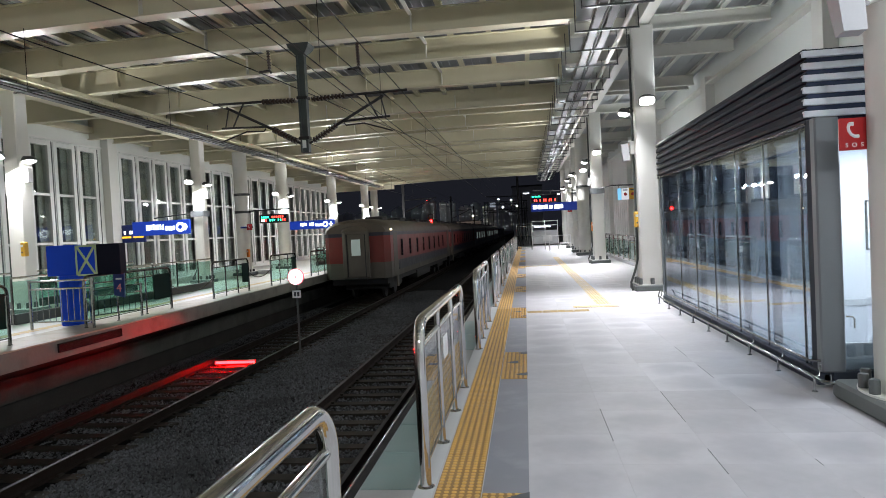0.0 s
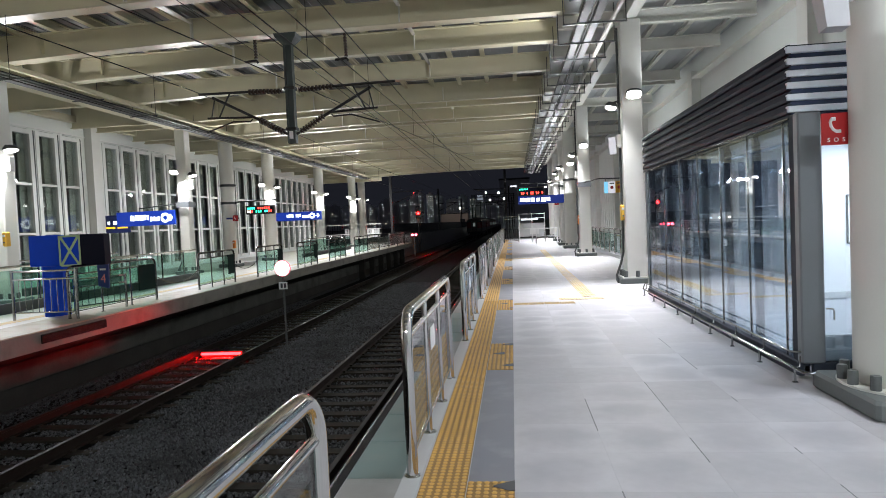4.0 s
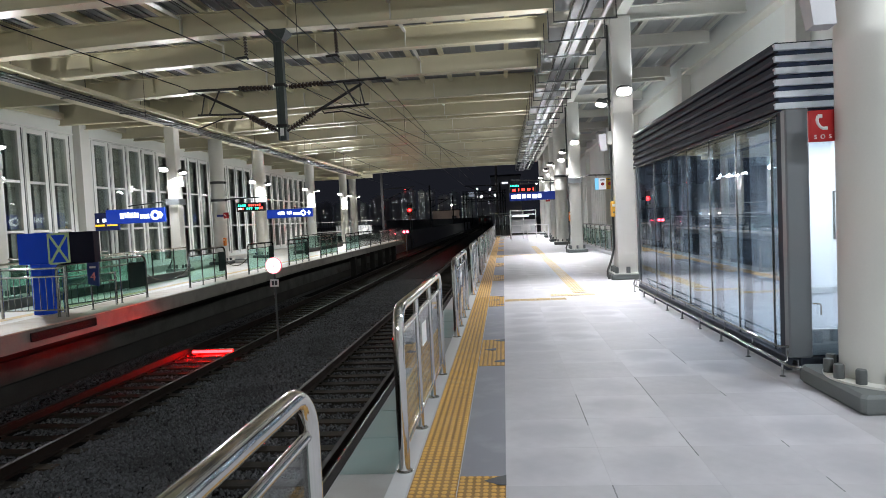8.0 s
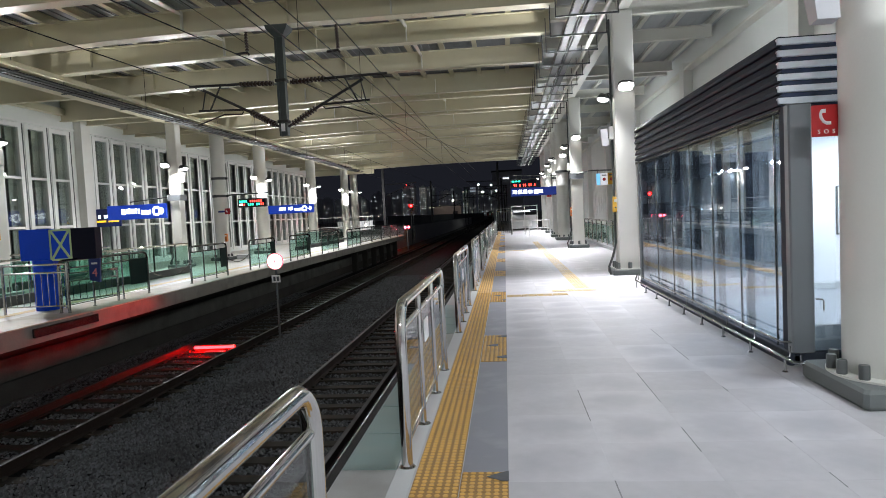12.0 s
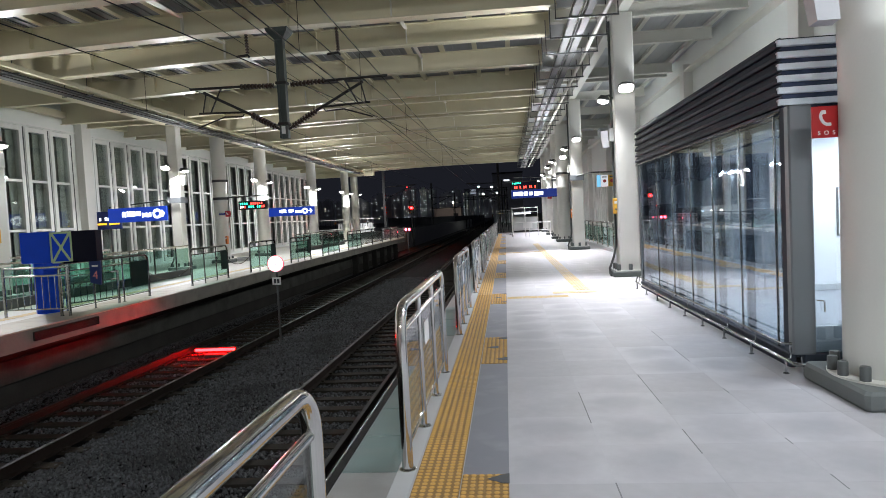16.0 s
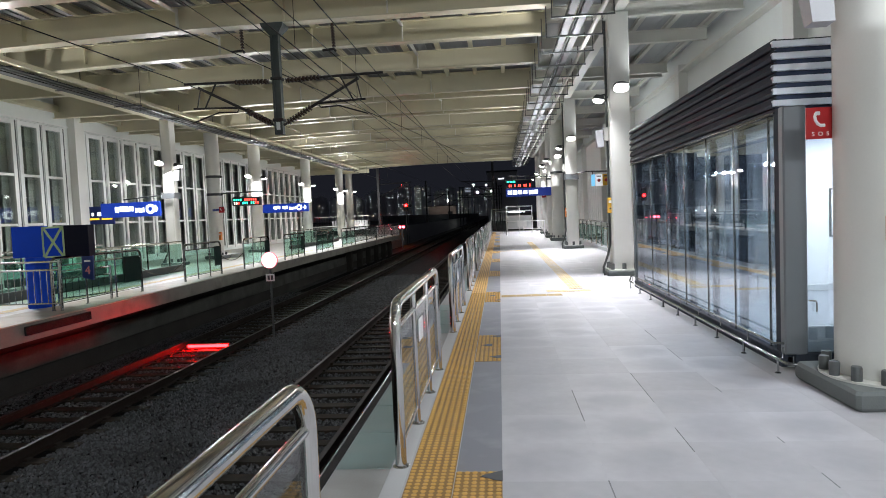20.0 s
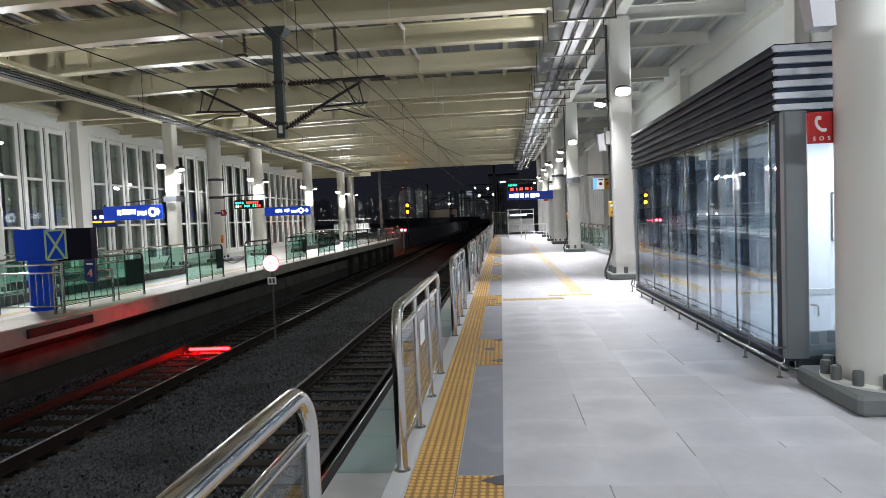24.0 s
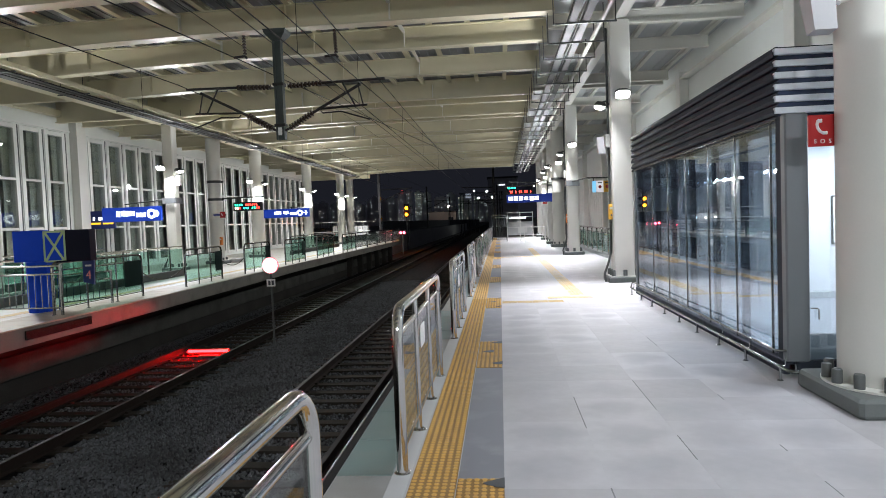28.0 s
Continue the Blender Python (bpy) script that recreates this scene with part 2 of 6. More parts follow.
ROOM_GREY = material("grey_room_skirting", (0.50, 0.52, 0.54), 0.5, var=0.05)
TAN = material("tan_bench_board", (0.38, 0.27, 0.19), 0.5, var=0.12)
RED_SIGN = material("red_sign_panel", (0.45, 0.018, 0.02), 0.35, var=0.06)
WHITE_PAINT = material("white_sign_paint", (0.8, 0.8, 0.8), 0.45, var=0.03)
GREY_BOX = material("light_grey_loudspeaker_case", (0.42, 0.42, 0.44), 0.5, var=0.06)
SKIRTING = material("pale_grey_room_panel", (0.66, 0.68, 0.72), 0.5, var=0.04)
BLUE_SIGN = material("royal_blue_sign_panel", (0.006, 0.06, 0.60), 0.55, spec=0.2, var=0.08)
BLUE_DEEP = material("deep_blue_sign_panel", (0.014, 0.03, 0.16), 0.35, var=0.08)
LIME = material("pale_lime_marking", (0.44, 0.60, 0.32), 0.5, var=0.08)
SCREEN = material("black_screen", (0.006, 0.006, 0.012), 0.12, var=0.1)
ORANGE = material("orange_call_box", (0.70, 0.20, 0.02), 0.4, var=0.06)
AMBER_BOX = material("yellow_call_box", (0.75, 0.42, 0.03), 0.4, var=0.06)
DULL_SCREEN = material("dull_black_screen", (0.004, 0.005, 0.016), 0.5, spec=0.15, var=0.1)
GREEN_BOARD = material("dark_green_notice_board", (0.006, 0.022, 0.018), 0.6, spec=0.1, var=0.1)
TRAIN_RED = material("faded_red_coach_paint", (0.165, 0.018, 0.014), 0.45, var=0.15, scale=1.5, stain=(0.10, 0.05, 0.04), stain_amount=0.4)
TRAIN_GREY = material("grime_grey_coach_paint", (0.10, 0.088, 0.07), 0.55, var=0.15, scale=1.5, stain=(0.04, 0.035, 0.03), stain_amount=0.6)
TRAIN_BLUE = material("navy_coach_stripe", (0.02, 0.022, 0.036), 0.45, var=0.12)
TRAIN_ROOF = material("dirty_beige_coach_roof", (0.10, 0.082, 0.06), 0.6, var=0.2, scale=1.2, stain=(0.04, 0.035, 0.03), stain_amount=0.6)
TRAIN_DARK = material("black_underframe", (0.02, 0.02, 0.02), 0.7, var=0.3)
# Tower walls made pale to stand in for the city haze before them.
FAR_CITY = material("haze_pale_tower_paint", (0.70, 0.70, 0.72), 0.8, var=0.2, scale=0.05)
PALE_REVEAL = material("grey_green_reveal", (0.36, 0.38, 0.34), 0.7, var=0.1)
PANE_BACKING = material("dark_green_grey_pane_backing", (0.17, 0.19, 0.175), 0.8, var=0.15)
FAR_WALL = material("dark_far_facade", (0.05, 0.055, 0.065), 0.8, var=0.2, scale=0.05)
FAR_PALE = material("pale_far_wall", (0.50, 0.44, 0.40), 0.8, var=0.1, scale=0.2)
SCREEN_PALE = material("pale_frosted_panel", (0.62, 0.63, 0.64), 0.5, var=0.08)
BARRIER = material("grey_noise_barrier_panel", (0.40, 0.40, 0.39), 0.6, var=0.12, scale=0.8)

CLEAR_GLASS = glass("clear_shelter_glass", (0.90, 0.955, 1.0), 0.17)
FENCE_GLASS = glass("pale_fence_glass", (0.93, 0.96, 0.95), 0.04)
GREEN_GLASS = glass("green_tinted_glass", (0.68, 0.87, 0.81), 0.05)
NIGHT_GLASS = glass("grey_window_glass", (0.90, 0.93, 0.92), 0.08, 0.02)

LAMP_GLOW = glowing("floodlight_lens", (1.0, 0.98, 0.95), 9)
RED_BAR = glowing("red_led_bar", (1.0, 0.0005, 0.0006), 540)
RED_LENS = glowing("red_signal_lens", (1.0, 0.0008, 0.001), 60)
RED_CORE = glowing("red_signal_lamp", (1.0, 0.00035, 0.00035), 1300)
AMBER_LENS = glowing("amber_signal_lens", (1.0, 0.22, 0.005), 5)
AMBER_CORE = glowing("amber_signal_lamp", (1.0, 0.18, 0.0004), 600)
RED_SPOT = glowing("small_red_light", (1.0, 0.03, 0.05), 40)
SIGN_WHITE = glowing("backlit_white_lettering", (0.85, 0.93, 1.0), 2.2)
SIGN_BLUE = glowing("backlit_blue_panel", (0.010, 0.06, 0.56), 0.42)
SIGN_NAVY = glowing("backlit_navy_panel", (0.012, 0.045, 0.36), 0.28)
SIGN_SKY = glowing("backlit_light_blue_panel", (0.22, 0.62, 0.95), 0.8)
SIGN_PALE = glowing("softly_lit_white_panel", (0.9, 0.9, 0.95), 0.55)
SIGN_YELLOW = glowing("backlit_yellow_bar", (1.0, 0.55, 0.03), 1.2)
LED_RED = glowing("red_led_characters", (1.0, 0.05, 0.035), 4)
LED_GREEN = glowing("green_led_characters", (0.03, 0.9, 0.5), 3)
LED_WARM = glowing("pale_led_characters", (1.0, 0.75, 0.62), 4)
DISC_WHITE = glowing("lit_white_disc", (1.0, 0.93, 0.92), 1.5)
DISC_RIM = glowing("lit_red_rim", (1.0, 0.12, 0.2), 0.8)
ROOM_GLOW = glowing("ceiling_light_panel", (0.92, 0.96, 1.0), 9)
CITY_WARM = glowing("warm_lit_window", (1.0, 0.90, 0.74), 1.5)
CITY_COOL = glowing("cool_lit_window", (0.85, 0.93, 1.0), 1.4)
BOARD_DIM = glowing("dim_lit_board", (0.75, 0.85, 1.0), 0.3)
STREET_GLOW = glowing("street_lamp_glow", (0.95, 1.0, 0.95), 60)
TRAIN_WINDOW = glowing("dim_lit_coach_window", (0.75, 0.9, 0.85), 0.12)
TRAIN_LAMP = glowing("warm_marker_lamp", (1.0, 0.85, 0.6), 4)
TAIL_RED = glowing("distant_red_light", (1.0, 0.05, 0.05), 6)


# ---- mesh tools ----
class Shape:
    """Collects the faces of one mesh."""

    def __init__(self):
        self.v, self.f = [], []

    def add(self, verts, faces):
        k = len(self.v)
        self.v += verts
        self.f += [tuple(i + k for i in q) for q in faces]
        return self

    def box(self, x0, x1, y0, y1, z0, z1, c=0.0):
        if c <= 0:
            v = [(x, y, z) for x in (x0, x1) for y in (y0, y1) for z in (z0, z1)]
            return self.add(v, [(0, 1, 3, 2), (4, 6, 7, 5), (0, 4, 5, 1), (2, 3, 7, 6), (0, 2, 6, 4), (1, 5, 7, 3)])
        c = min(c, (x1 - x0) * 0.45, (y1 - y0) * 0.45, (z1 - z0) * 0.45)
        ring = lambda z, d: [(x0 + d + c, y0 + d, z), (x1 - d - c, y0 + d, z), (x1 - d, y0 + d + c, z), (x1 - d, y1 - d - c, z), (x1 - d - c, y1 - d, z), (x0 + d + c, y1 - d, z), (x0 + d, y1 - d - c, z), (x0 + d, y0 + d + c, z)]
        return self.loft([ring(z0, c * 0.7), ring(z0 + c, 0), ring(z1 - c, 0), ring(z1, c * 0.7)])

    def loft(self, rings, caps=True):
        n = len(rings[0])
        v = [p for r in rings for p in r]
        fs = []
        for i in range(len(rings) - 1):
            for j in range(n):
                a, b = i * n + j, i * n + (j + 1) % n
                fs.append((a, b, b + n, a + n))
        if caps:
            fs.append(tuple(reversed(range(n))))
            fs.append(tuple((len(rings) - 1) * n + j for j in range(n)))
        return self.add(v, fs)

    def tube(self, pts, r, n=10):
        pts = [Vector(p) for p in pts]
        rings = []
        side = None
        for i, p in enumerate(pts):
            a, b = pts[max(i - 1, 0)], pts[min(i + 1, len(pts) - 1)]
            d = (b - a).normalized()
            if side is None:
                side = d.cross(Vector((0, 0, 1)) if abs(d.z) < 0.9 else Vector((1, 0, 0))).normalized()
            side = (side - d * side.dot(d)).normalized()
            up = d.cross(side)
            rings.append([tuple(p + (side * math.cos(t) + up * math.sin(t)) * r) for t in [2 * math.pi * k / n for k in range(n)]])
        return self.loft(rings)

    def prism(self, outline, axis, a, b):
        """Extrude a 2D outline along x, y or z from a to b."""
        put = {"x": lambda s, p, q: (s, p, q), "y": lambda s, p, q: (p, s, q), "z": lambda s, p, q: (p, q, s)}[axis]
        return self.loft([[put(a, p, q) for p, q in outline], [put(b, p, q) for p, q in outline]])

    def turned(self, x, y, profile, n=20):
        """A body of revolution about the upright through (x, y): profile of (radius, z)."""
        return self.loft([[(x + r * math.cos(2 * math.pi * k / n), y + r * math.sin(2 * math.pi * k / n), z) for k in range(n)] for r, z in profile])

    def disc(self, x, y, z, r, depth, n=24):
        """A round plate facing along -y."""
        self.loft([[(x + r * math.cos(2 * math.pi * k / n), yy, z + r * math.sin(2 * math.pi * k / n)) for k in range(n)] for yy in (y, y + depth)])
        return self

    def mesh(self, name, mat, smooth=False):
        me = bpy.data.meshes.new(name)
        me.from_pydata([tuple(p) for p in self.v], [], self.f)
        me.materials.append(mat)
        if smooth:
            me.shade_smooth()
            me.set_sharp_from_angle(angle=radians(38))
        me.update()
        bm = bmesh.new()
        bm.from_mesh(me)
        bmesh.ops.recalc_face_normals(bm, faces=bm.faces)
        bm.to_mesh(me)
        bm.free()
        return me


def part(name, shape, mat, parent, label="", smooth=False, kind=""):
    ob = new(name, shape.mesh(name, mat, smooth) if isinstance(shape, Shape) else shape)
    ob.parent = parent
    return tagged(ob, label, "", "", kind)


def thing(name, x, y, z, label, category, group="", rz=0.0):
    ob = new(name)
    ob.empty_display_size = 0.2
    ob.matrix_basis = pose(x, y, z, 0, 0, rz)
    return tagged(ob, label, category, group)


def setting(name, shape, mat, label="", smooth=False):
    return tagged(new(name, shape.mesh(name, mat, smooth)), label, "", "", "structure")


def arc(cx, cz, r, a0, a1, n=6):
    """Points of an arc in a plane: pairs (u, w)."""
    return [(cx + r * math.cos(radians(a0 + (a1 - a0) * k / n)), cz + r * math.sin(radians(a0 + (a1 - a0) * k / n))) for k in range(n + 1)]


def letters(text, size, mat, m, parent, name="lettering", depth=0.004):
    """Raised characters in the built-in font as a mesh."""
    cu = bpy.data.curves.new(name, "FONT")
    cu.body, cu.size, cu.extrude, cu.align_x, cu.align_y = text, size, depth, "CENTER", "CENTER"
    tmp = new(name, cu)
    me = bpy.data.meshes.new_from_object(tmp)
    bpy.data.objects.remove(tmp)
    me.materials.clear()
    me.materials.append(mat)
    ob = new(name, me)
    ob.parent = parent
    ob.matrix_basis = m
    return ob

# ---- ground and railway ----
RAIL_Z = -1.35
NEAR_TRACK, FAR_TRACK = -3.13, -7.52

g = Shape()
g.box(-2500, 2500, -60, 4000, -2.2, -1.75)
setting("ground", g, GROUND, "dark open ground reaching the horizon at night")
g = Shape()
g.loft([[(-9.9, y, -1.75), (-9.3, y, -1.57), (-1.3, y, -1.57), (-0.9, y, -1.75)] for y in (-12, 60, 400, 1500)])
setting("ballast_bed", g, BALLAST, "gravel bed under the two tracks, near black as shade between the stones")


def rail_profile(cx, z):
    foot = [(cx - 0.07, z - 0.172), (cx + 0.07, z - 0.172), (cx + 0.07, z - 0.158), (cx + 0.012, z - 0.14), (cx + 0.012, z - 0.045), (cx + 0.036, z - 0.034), (cx + 0.036, z - 0.008)]
    return foot + [(2 * cx - a, b) for a, b in reversed(foot[2:])][:]


def ladder(name, cx, rail_z, label):
    """One track: two rails and its sleepers."""
    track = tagged(new(name), label, "", "", "structure")
    for s in (-0.753, 0.753):
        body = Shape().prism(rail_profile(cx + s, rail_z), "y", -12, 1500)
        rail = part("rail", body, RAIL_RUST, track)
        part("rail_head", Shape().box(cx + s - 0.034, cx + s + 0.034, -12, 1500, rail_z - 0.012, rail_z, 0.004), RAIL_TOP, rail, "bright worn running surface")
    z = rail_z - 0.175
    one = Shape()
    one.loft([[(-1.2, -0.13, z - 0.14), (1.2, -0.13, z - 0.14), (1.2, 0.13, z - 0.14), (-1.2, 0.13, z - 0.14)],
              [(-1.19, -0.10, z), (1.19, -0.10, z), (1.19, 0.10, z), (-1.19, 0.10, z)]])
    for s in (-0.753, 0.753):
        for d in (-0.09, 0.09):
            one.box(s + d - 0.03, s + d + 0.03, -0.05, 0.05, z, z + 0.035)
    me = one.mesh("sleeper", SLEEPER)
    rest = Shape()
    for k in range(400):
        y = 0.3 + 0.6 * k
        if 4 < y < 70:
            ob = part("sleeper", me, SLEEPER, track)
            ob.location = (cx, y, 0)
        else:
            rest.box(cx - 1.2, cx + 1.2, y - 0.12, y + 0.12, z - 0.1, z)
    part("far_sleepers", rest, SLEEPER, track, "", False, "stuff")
    return track


ladder("track_near", NEAR_TRACK, RAIL_Z, "ballasted track with rusty rails on concrete sleepers")
ladder("track_far", FAR_TRACK, RAIL_Z, "ballasted track with rusty rails on concrete sleepers beside the far platform")


def ballast():
    """Loose stones over the bed."""
    rng = np.random.RandomState(4)
    s = Shape()
    base = np.array([(-1, 0, -0.5), (0.4, -0.9, -0.5), (0.9, 0.6, -0.5), (-0.3, 0.9, -0.4), (-0.5, -0.1, 0.7), (0.4, 0.2, 0.6)])
    faces = [(0, 1, 4), (1, 2, 5), (1, 5, 4), (2, 3, 5), (3, 4, 5), (3, 0, 4)]
    for lo, hi, y0, y1, count in ((-6.6, -4.1, 4, 10, 17000), (-6.6, -4.1, 10, 18, 15000), (-6.6, -4.1, 18, 34, 14000), (-3.8, -2.45, 4, 10, 7000), (-3.8, -2.45, 10, 20, 6000), (-8.2, -6.85, 8, 16, 6500), (-8.2, -6.85, 16, 28, 5500), (-9.6, -8.4, 9, 28, 8000), (-2.3, -1.4, 4, 16, 4500)):
        for _ in range(count):
            a = rng.uniform(0, 6.283)
            r = rng.uniform(0.013, 0.031)
            ca, sa = math.cos(a), math.sin(a)
            x, y = rng.uniform(lo, hi), rng.uniform(y0, y1)
            h = 0.05 * math.sin((x + 5.25) * 1.2 + 1.57) if -6.6 < x < -4.1 else -0.01
            z = -1.57 + h + rng.uniform(0, 0.03)
            jig = rng.uniform(0.75, 1.3, 3)
            pts = base * r * jig
            s.add([(x + p[0] * ca - p[1] * sa, y + p[0] * sa + p[1] * ca, z + p[2]) for p in pts], faces)
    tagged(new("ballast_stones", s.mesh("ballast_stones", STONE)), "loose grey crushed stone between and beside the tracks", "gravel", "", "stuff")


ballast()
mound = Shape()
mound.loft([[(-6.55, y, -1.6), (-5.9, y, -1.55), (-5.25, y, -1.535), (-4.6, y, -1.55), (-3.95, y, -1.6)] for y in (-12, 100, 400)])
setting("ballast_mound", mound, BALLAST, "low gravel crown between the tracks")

# ---- near platform ----
EDGE = -1.2
p = Shape()
p.box(EDGE, 8.5, -12, 58, -0.42, -0.03)
platform = setting("platform_near", p, CONCRETE, "raised concrete platform with a grey tiled top")
part("base_wall", Shape().box(-0.7, 8.4, -12, 57.6, -1.75, -0.42), SHADED_CONCRETE, platform, "set-back concrete wall below the edge")
part("grout_bed", Shape().box(EDGE + 0.05, 8.45, -12, 57.9, -0.03, -0.0012), GROUT, platform)
t = Shape().tube([(EDGE - 0.012, y, -0.03) for y in (-12, 20, 58)], 0.03, 12)
part("edge_strip", t, RUBBER, platform, "glossy black rubber edge strip", True)
part("edge_strip_back", Shape().box(EDGE - 0.005, EDGE + 0.052, -12, 58, -0.1, 0.004, 0.004), MATT_BLACK, platform, "black rubber backing")

# pale stone and teal mats between fence and edge
FENCES = [-0.45, 4.07, 8.80, 13.60, 18.35, 23.1, 27.85, 32.6, 37.35, 42.1, 46.8]
FENCE_LEN = 2.6
for a in FENCES:
    for k in range(4):
        y0, y1 = a - 0.05 + k * 0.69, a - 0.05 + (k + 1) * 0.69 - 0.012
        part("mat_panel", Shape().box(EDGE + 0.055, -0.775, y0, y1, -0.006, 0.004, 0.003), TEAL, platform, "teal-grey anti-slip mat" if k == 0 else "")
    part("edge_slab", Shape().box(EDGE + 0.055, -0.775, a + FENCE_LEN + 0.12, a + 4.68, -0.006, 0.0, 0.003), SLAB, platform)
part("post_band", Shape().box(-0.77, -0.652, -12, 56, -0.006, 0.001, 0.002), EDGE_STONE, platform, "pale stone band under the fence posts")


def dotted_tile(n=6, pitch=0.05, flat=False, base=None, raised=None):
    s = Shape()
    s.box(-0.147, 0.147, -0.147, 0.147, -0.006, 0.004, 0.003)
    plain = len(s.f)
    for i in range(n):
        x = (i - (n - 1) / 2) * pitch
        if flat:
            s.loft([[(x - 0.018, -0.14, 0.004), (x + 0.018, -0.14, 0.004), (x + 0.018, 0.14, 0.004), (x - 0.018, 0.14, 0.004)],
                    [(x - 0.013, -0.135, 0.009), (x + 0.013, -0.135, 0.009), (x + 0.013, 0.135, 0.009), (x - 0.013, 0.135, 0.009)]])
            continue
        for j in range(n):
            y = (j - (n - 1) / 2) * pitch
            s.loft([[(x + r * math.cos(a), y + r * math.sin(a), z) for a in [k * math.pi / 3 for k in range(6)]] for r, z in ((0.0185, 0.004), (0.016, 0.0085), (0.010, 0.010))])
    me = s.mesh("tactile_tile", base or YELLOW_BASE)
    me.materials.append(raised or YELLOW)
    for q in me.polygons:
        q.material_index = 1 if q.index >= plain else 0
    return me


DOTS, BARS = dotted_tile(), dotted_tile(flat=True)
GUIDE = dotted_tile(n=4, pitch=0.06, flat=True, base=FADED, raised=FADED)


def tactile(x, y, rz=0, near=True, guide=False):
    ob = part("tactile_tile", GUIDE if guide else DOTS if near else BARS, YELLOW, platform)
    ob.matrix_basis = pose(x, y, 0, 0, 0, rz)


k = 0
y = 2.1
while y < 55:
    tactile(-0.49, y, 0, y < 13)
    y += 0.3
for a in FENCES[:-1]:
    for k in range(5):
        tactile(-0.19, a + FENCE_LEN + 0.47 + 0.3 * k, 0, a < 9)
    for dx, dy in ((-0.05, 1.42), (-0.19 + 0.03, 0.85), (-0.05, 0.2)):
        y = a + FENCE_LEN + 0.32 + dy
        mark = Shape().prism([(dx - 0.13, y - 0.01), (dx - 0.04, y - 0.07), (dx + 0.01, y - 0.075), (dx + 0.01, y + 0.075), (dx - 0.04, y + 0.05)], "z", 0.0085, 0.0115)
        part("corner_mark", mark, DARK_MARK, platform, "dark arrow-shaped corner mark" if a == FENCES[0] else "")
    s = Shape().box(-0.338, -0.042, a + FENCE_LEN + 1.83, a + FENCE_LEN + 4.75 + 0.31, -0.006, 0.0, 0.003)
    part("slate_tile", s, SLATE, platform, "blue-grey floor band" if a == FENCES[0] else "")
# guiding line to the stairs
for k in range(4):
    tactile(0.12 + 0.3 * k, 12.5, 90, False, True)
for k in range(3):
    tactile(1.05 + 0.3 * k, 13.05, 0, False, True)
for k in range(70):
    tactile(1.55, 13.5 + 0.3 * k, 0, False, True)
for k in range(5):
    tactile(0.1 + 0.3 * k, 27.2, 90, False, True)

# floor tiles: the nearest are single pieces, the rest are joined
one = Shape().box(-0.3197, 0.3197, -0.3197, 0.3197, -0.005, 0.0, 0.0005).mesh("floor_tile", FLOOR_TILE)
far_tiles = Shape()
for i in range(13):
    for j in range(-14, 86):
        x, y = -0.04 + 0.32 + 0.64 * i, 0.64 * j + 0.3
        near = 2.6 < y < 23 and x < 2.8
        if near and -0.04 < x < 2.8 and (y < 12.2 or not 1.2 < x < 1.8) and not 12.2 < y < 13.4:
            ob = part("floor_tile", one, FLOOR_TILE, platform)
            ob.location = (x, y, 0)
        else:
            far_tiles.box(x - 0.3194, x + 0.3194, y - 0.3194, y + 0.3194, -0.006, 0.0)
part("far_floor_tiles", far_tiles, FLOOR_TILE, platform, "", False, "stuff")

# dirt packed in a few open joints
for x, y0, y1 in ((1.88, 7.98, 8.62), (1.88, 6.86, 7.49), (1.24, 5.39, 6.37), (0.60, 4.93, 5.80), (1.88, 5.66, 5.82), (1.88, 4.43, 4.55), (1.88, 3.72, 3.93), (0.60, 3.5, 3.83), (1.24, 4.28, 4.76)):
    part("open_joint", Shape().box(x - 0.0045, x + 0.0045, y0, y1, -0.004, 0.0006), JOINT_DIRT, platform, "dark dirt in an open tile joint" if y0 > 7.9 else "")

# ---- far platform ----
FEDGE = -9.45
EDGE_LINE = [(-4.0, -8.75), (13.0, -8.75), (17.0, -8.86), (22.0, -9.0), (28.0, -9.2), (40.0, -9.28), (58.5, -9.35)]


def far_edge(y):
    """The far platform's edge, which draws back a little along the line."""
    for (y0, x0), (y1, x1) in zip(EDGE_LINE, EDGE_LINE[1:]):
        if y <= y1:
            return x0 + (x1 - x0) * (y - y0) / (y1 - y0)
    return EDGE_LINE[-1][1]


p = Shape()
p.prism([(x, y) for y, x in EDGE_LINE] + [(-17.4, 58.5), (-17.4, -4.0)], "z", -0.36, -0.02)
far_platform = setting("platform_far", p, LIP, "raised concrete platform across the tracks, tiled in beige")
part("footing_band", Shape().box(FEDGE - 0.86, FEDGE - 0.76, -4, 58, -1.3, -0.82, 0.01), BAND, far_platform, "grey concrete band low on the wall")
# The edge's shade is put into this wall's dark colour.
part("base_wall", Shape().box(-17.3, FEDGE - 0.85, -4, 58, -1.75, -0.34), SHADED_CONCRETE, far_platform, "set-back wall in shadow below the edge")
for k in range(42):
    y0, y1 = -4 + 1.48 * k, -4 + 1.48 * (k + 1) - 0.008
    part("edge_stone", Shape().prism([(far_edge(y0) + 0.012, y0), (far_edge(y1) + 0.012, y1), (-9.875, y1), (-9.875, y0)], "z", -0.02, 0.004), EDGE_BEIGE, far_platform)
s = Shape()
for i in range(12):
    for j in range(97):
        x, y = FEDGE - 0.76 - 0.64 * i, -3.4 + 0.64 * j
        s.box(x - 0.317, x + 0.317, y - 0.317, y + 0.317, -0.02, 0.0)
part("floor_tiles", s, FLOOR_TILE_L, far_platform, "beige-grey platform tiles", False, "stuff")
s = Shape()
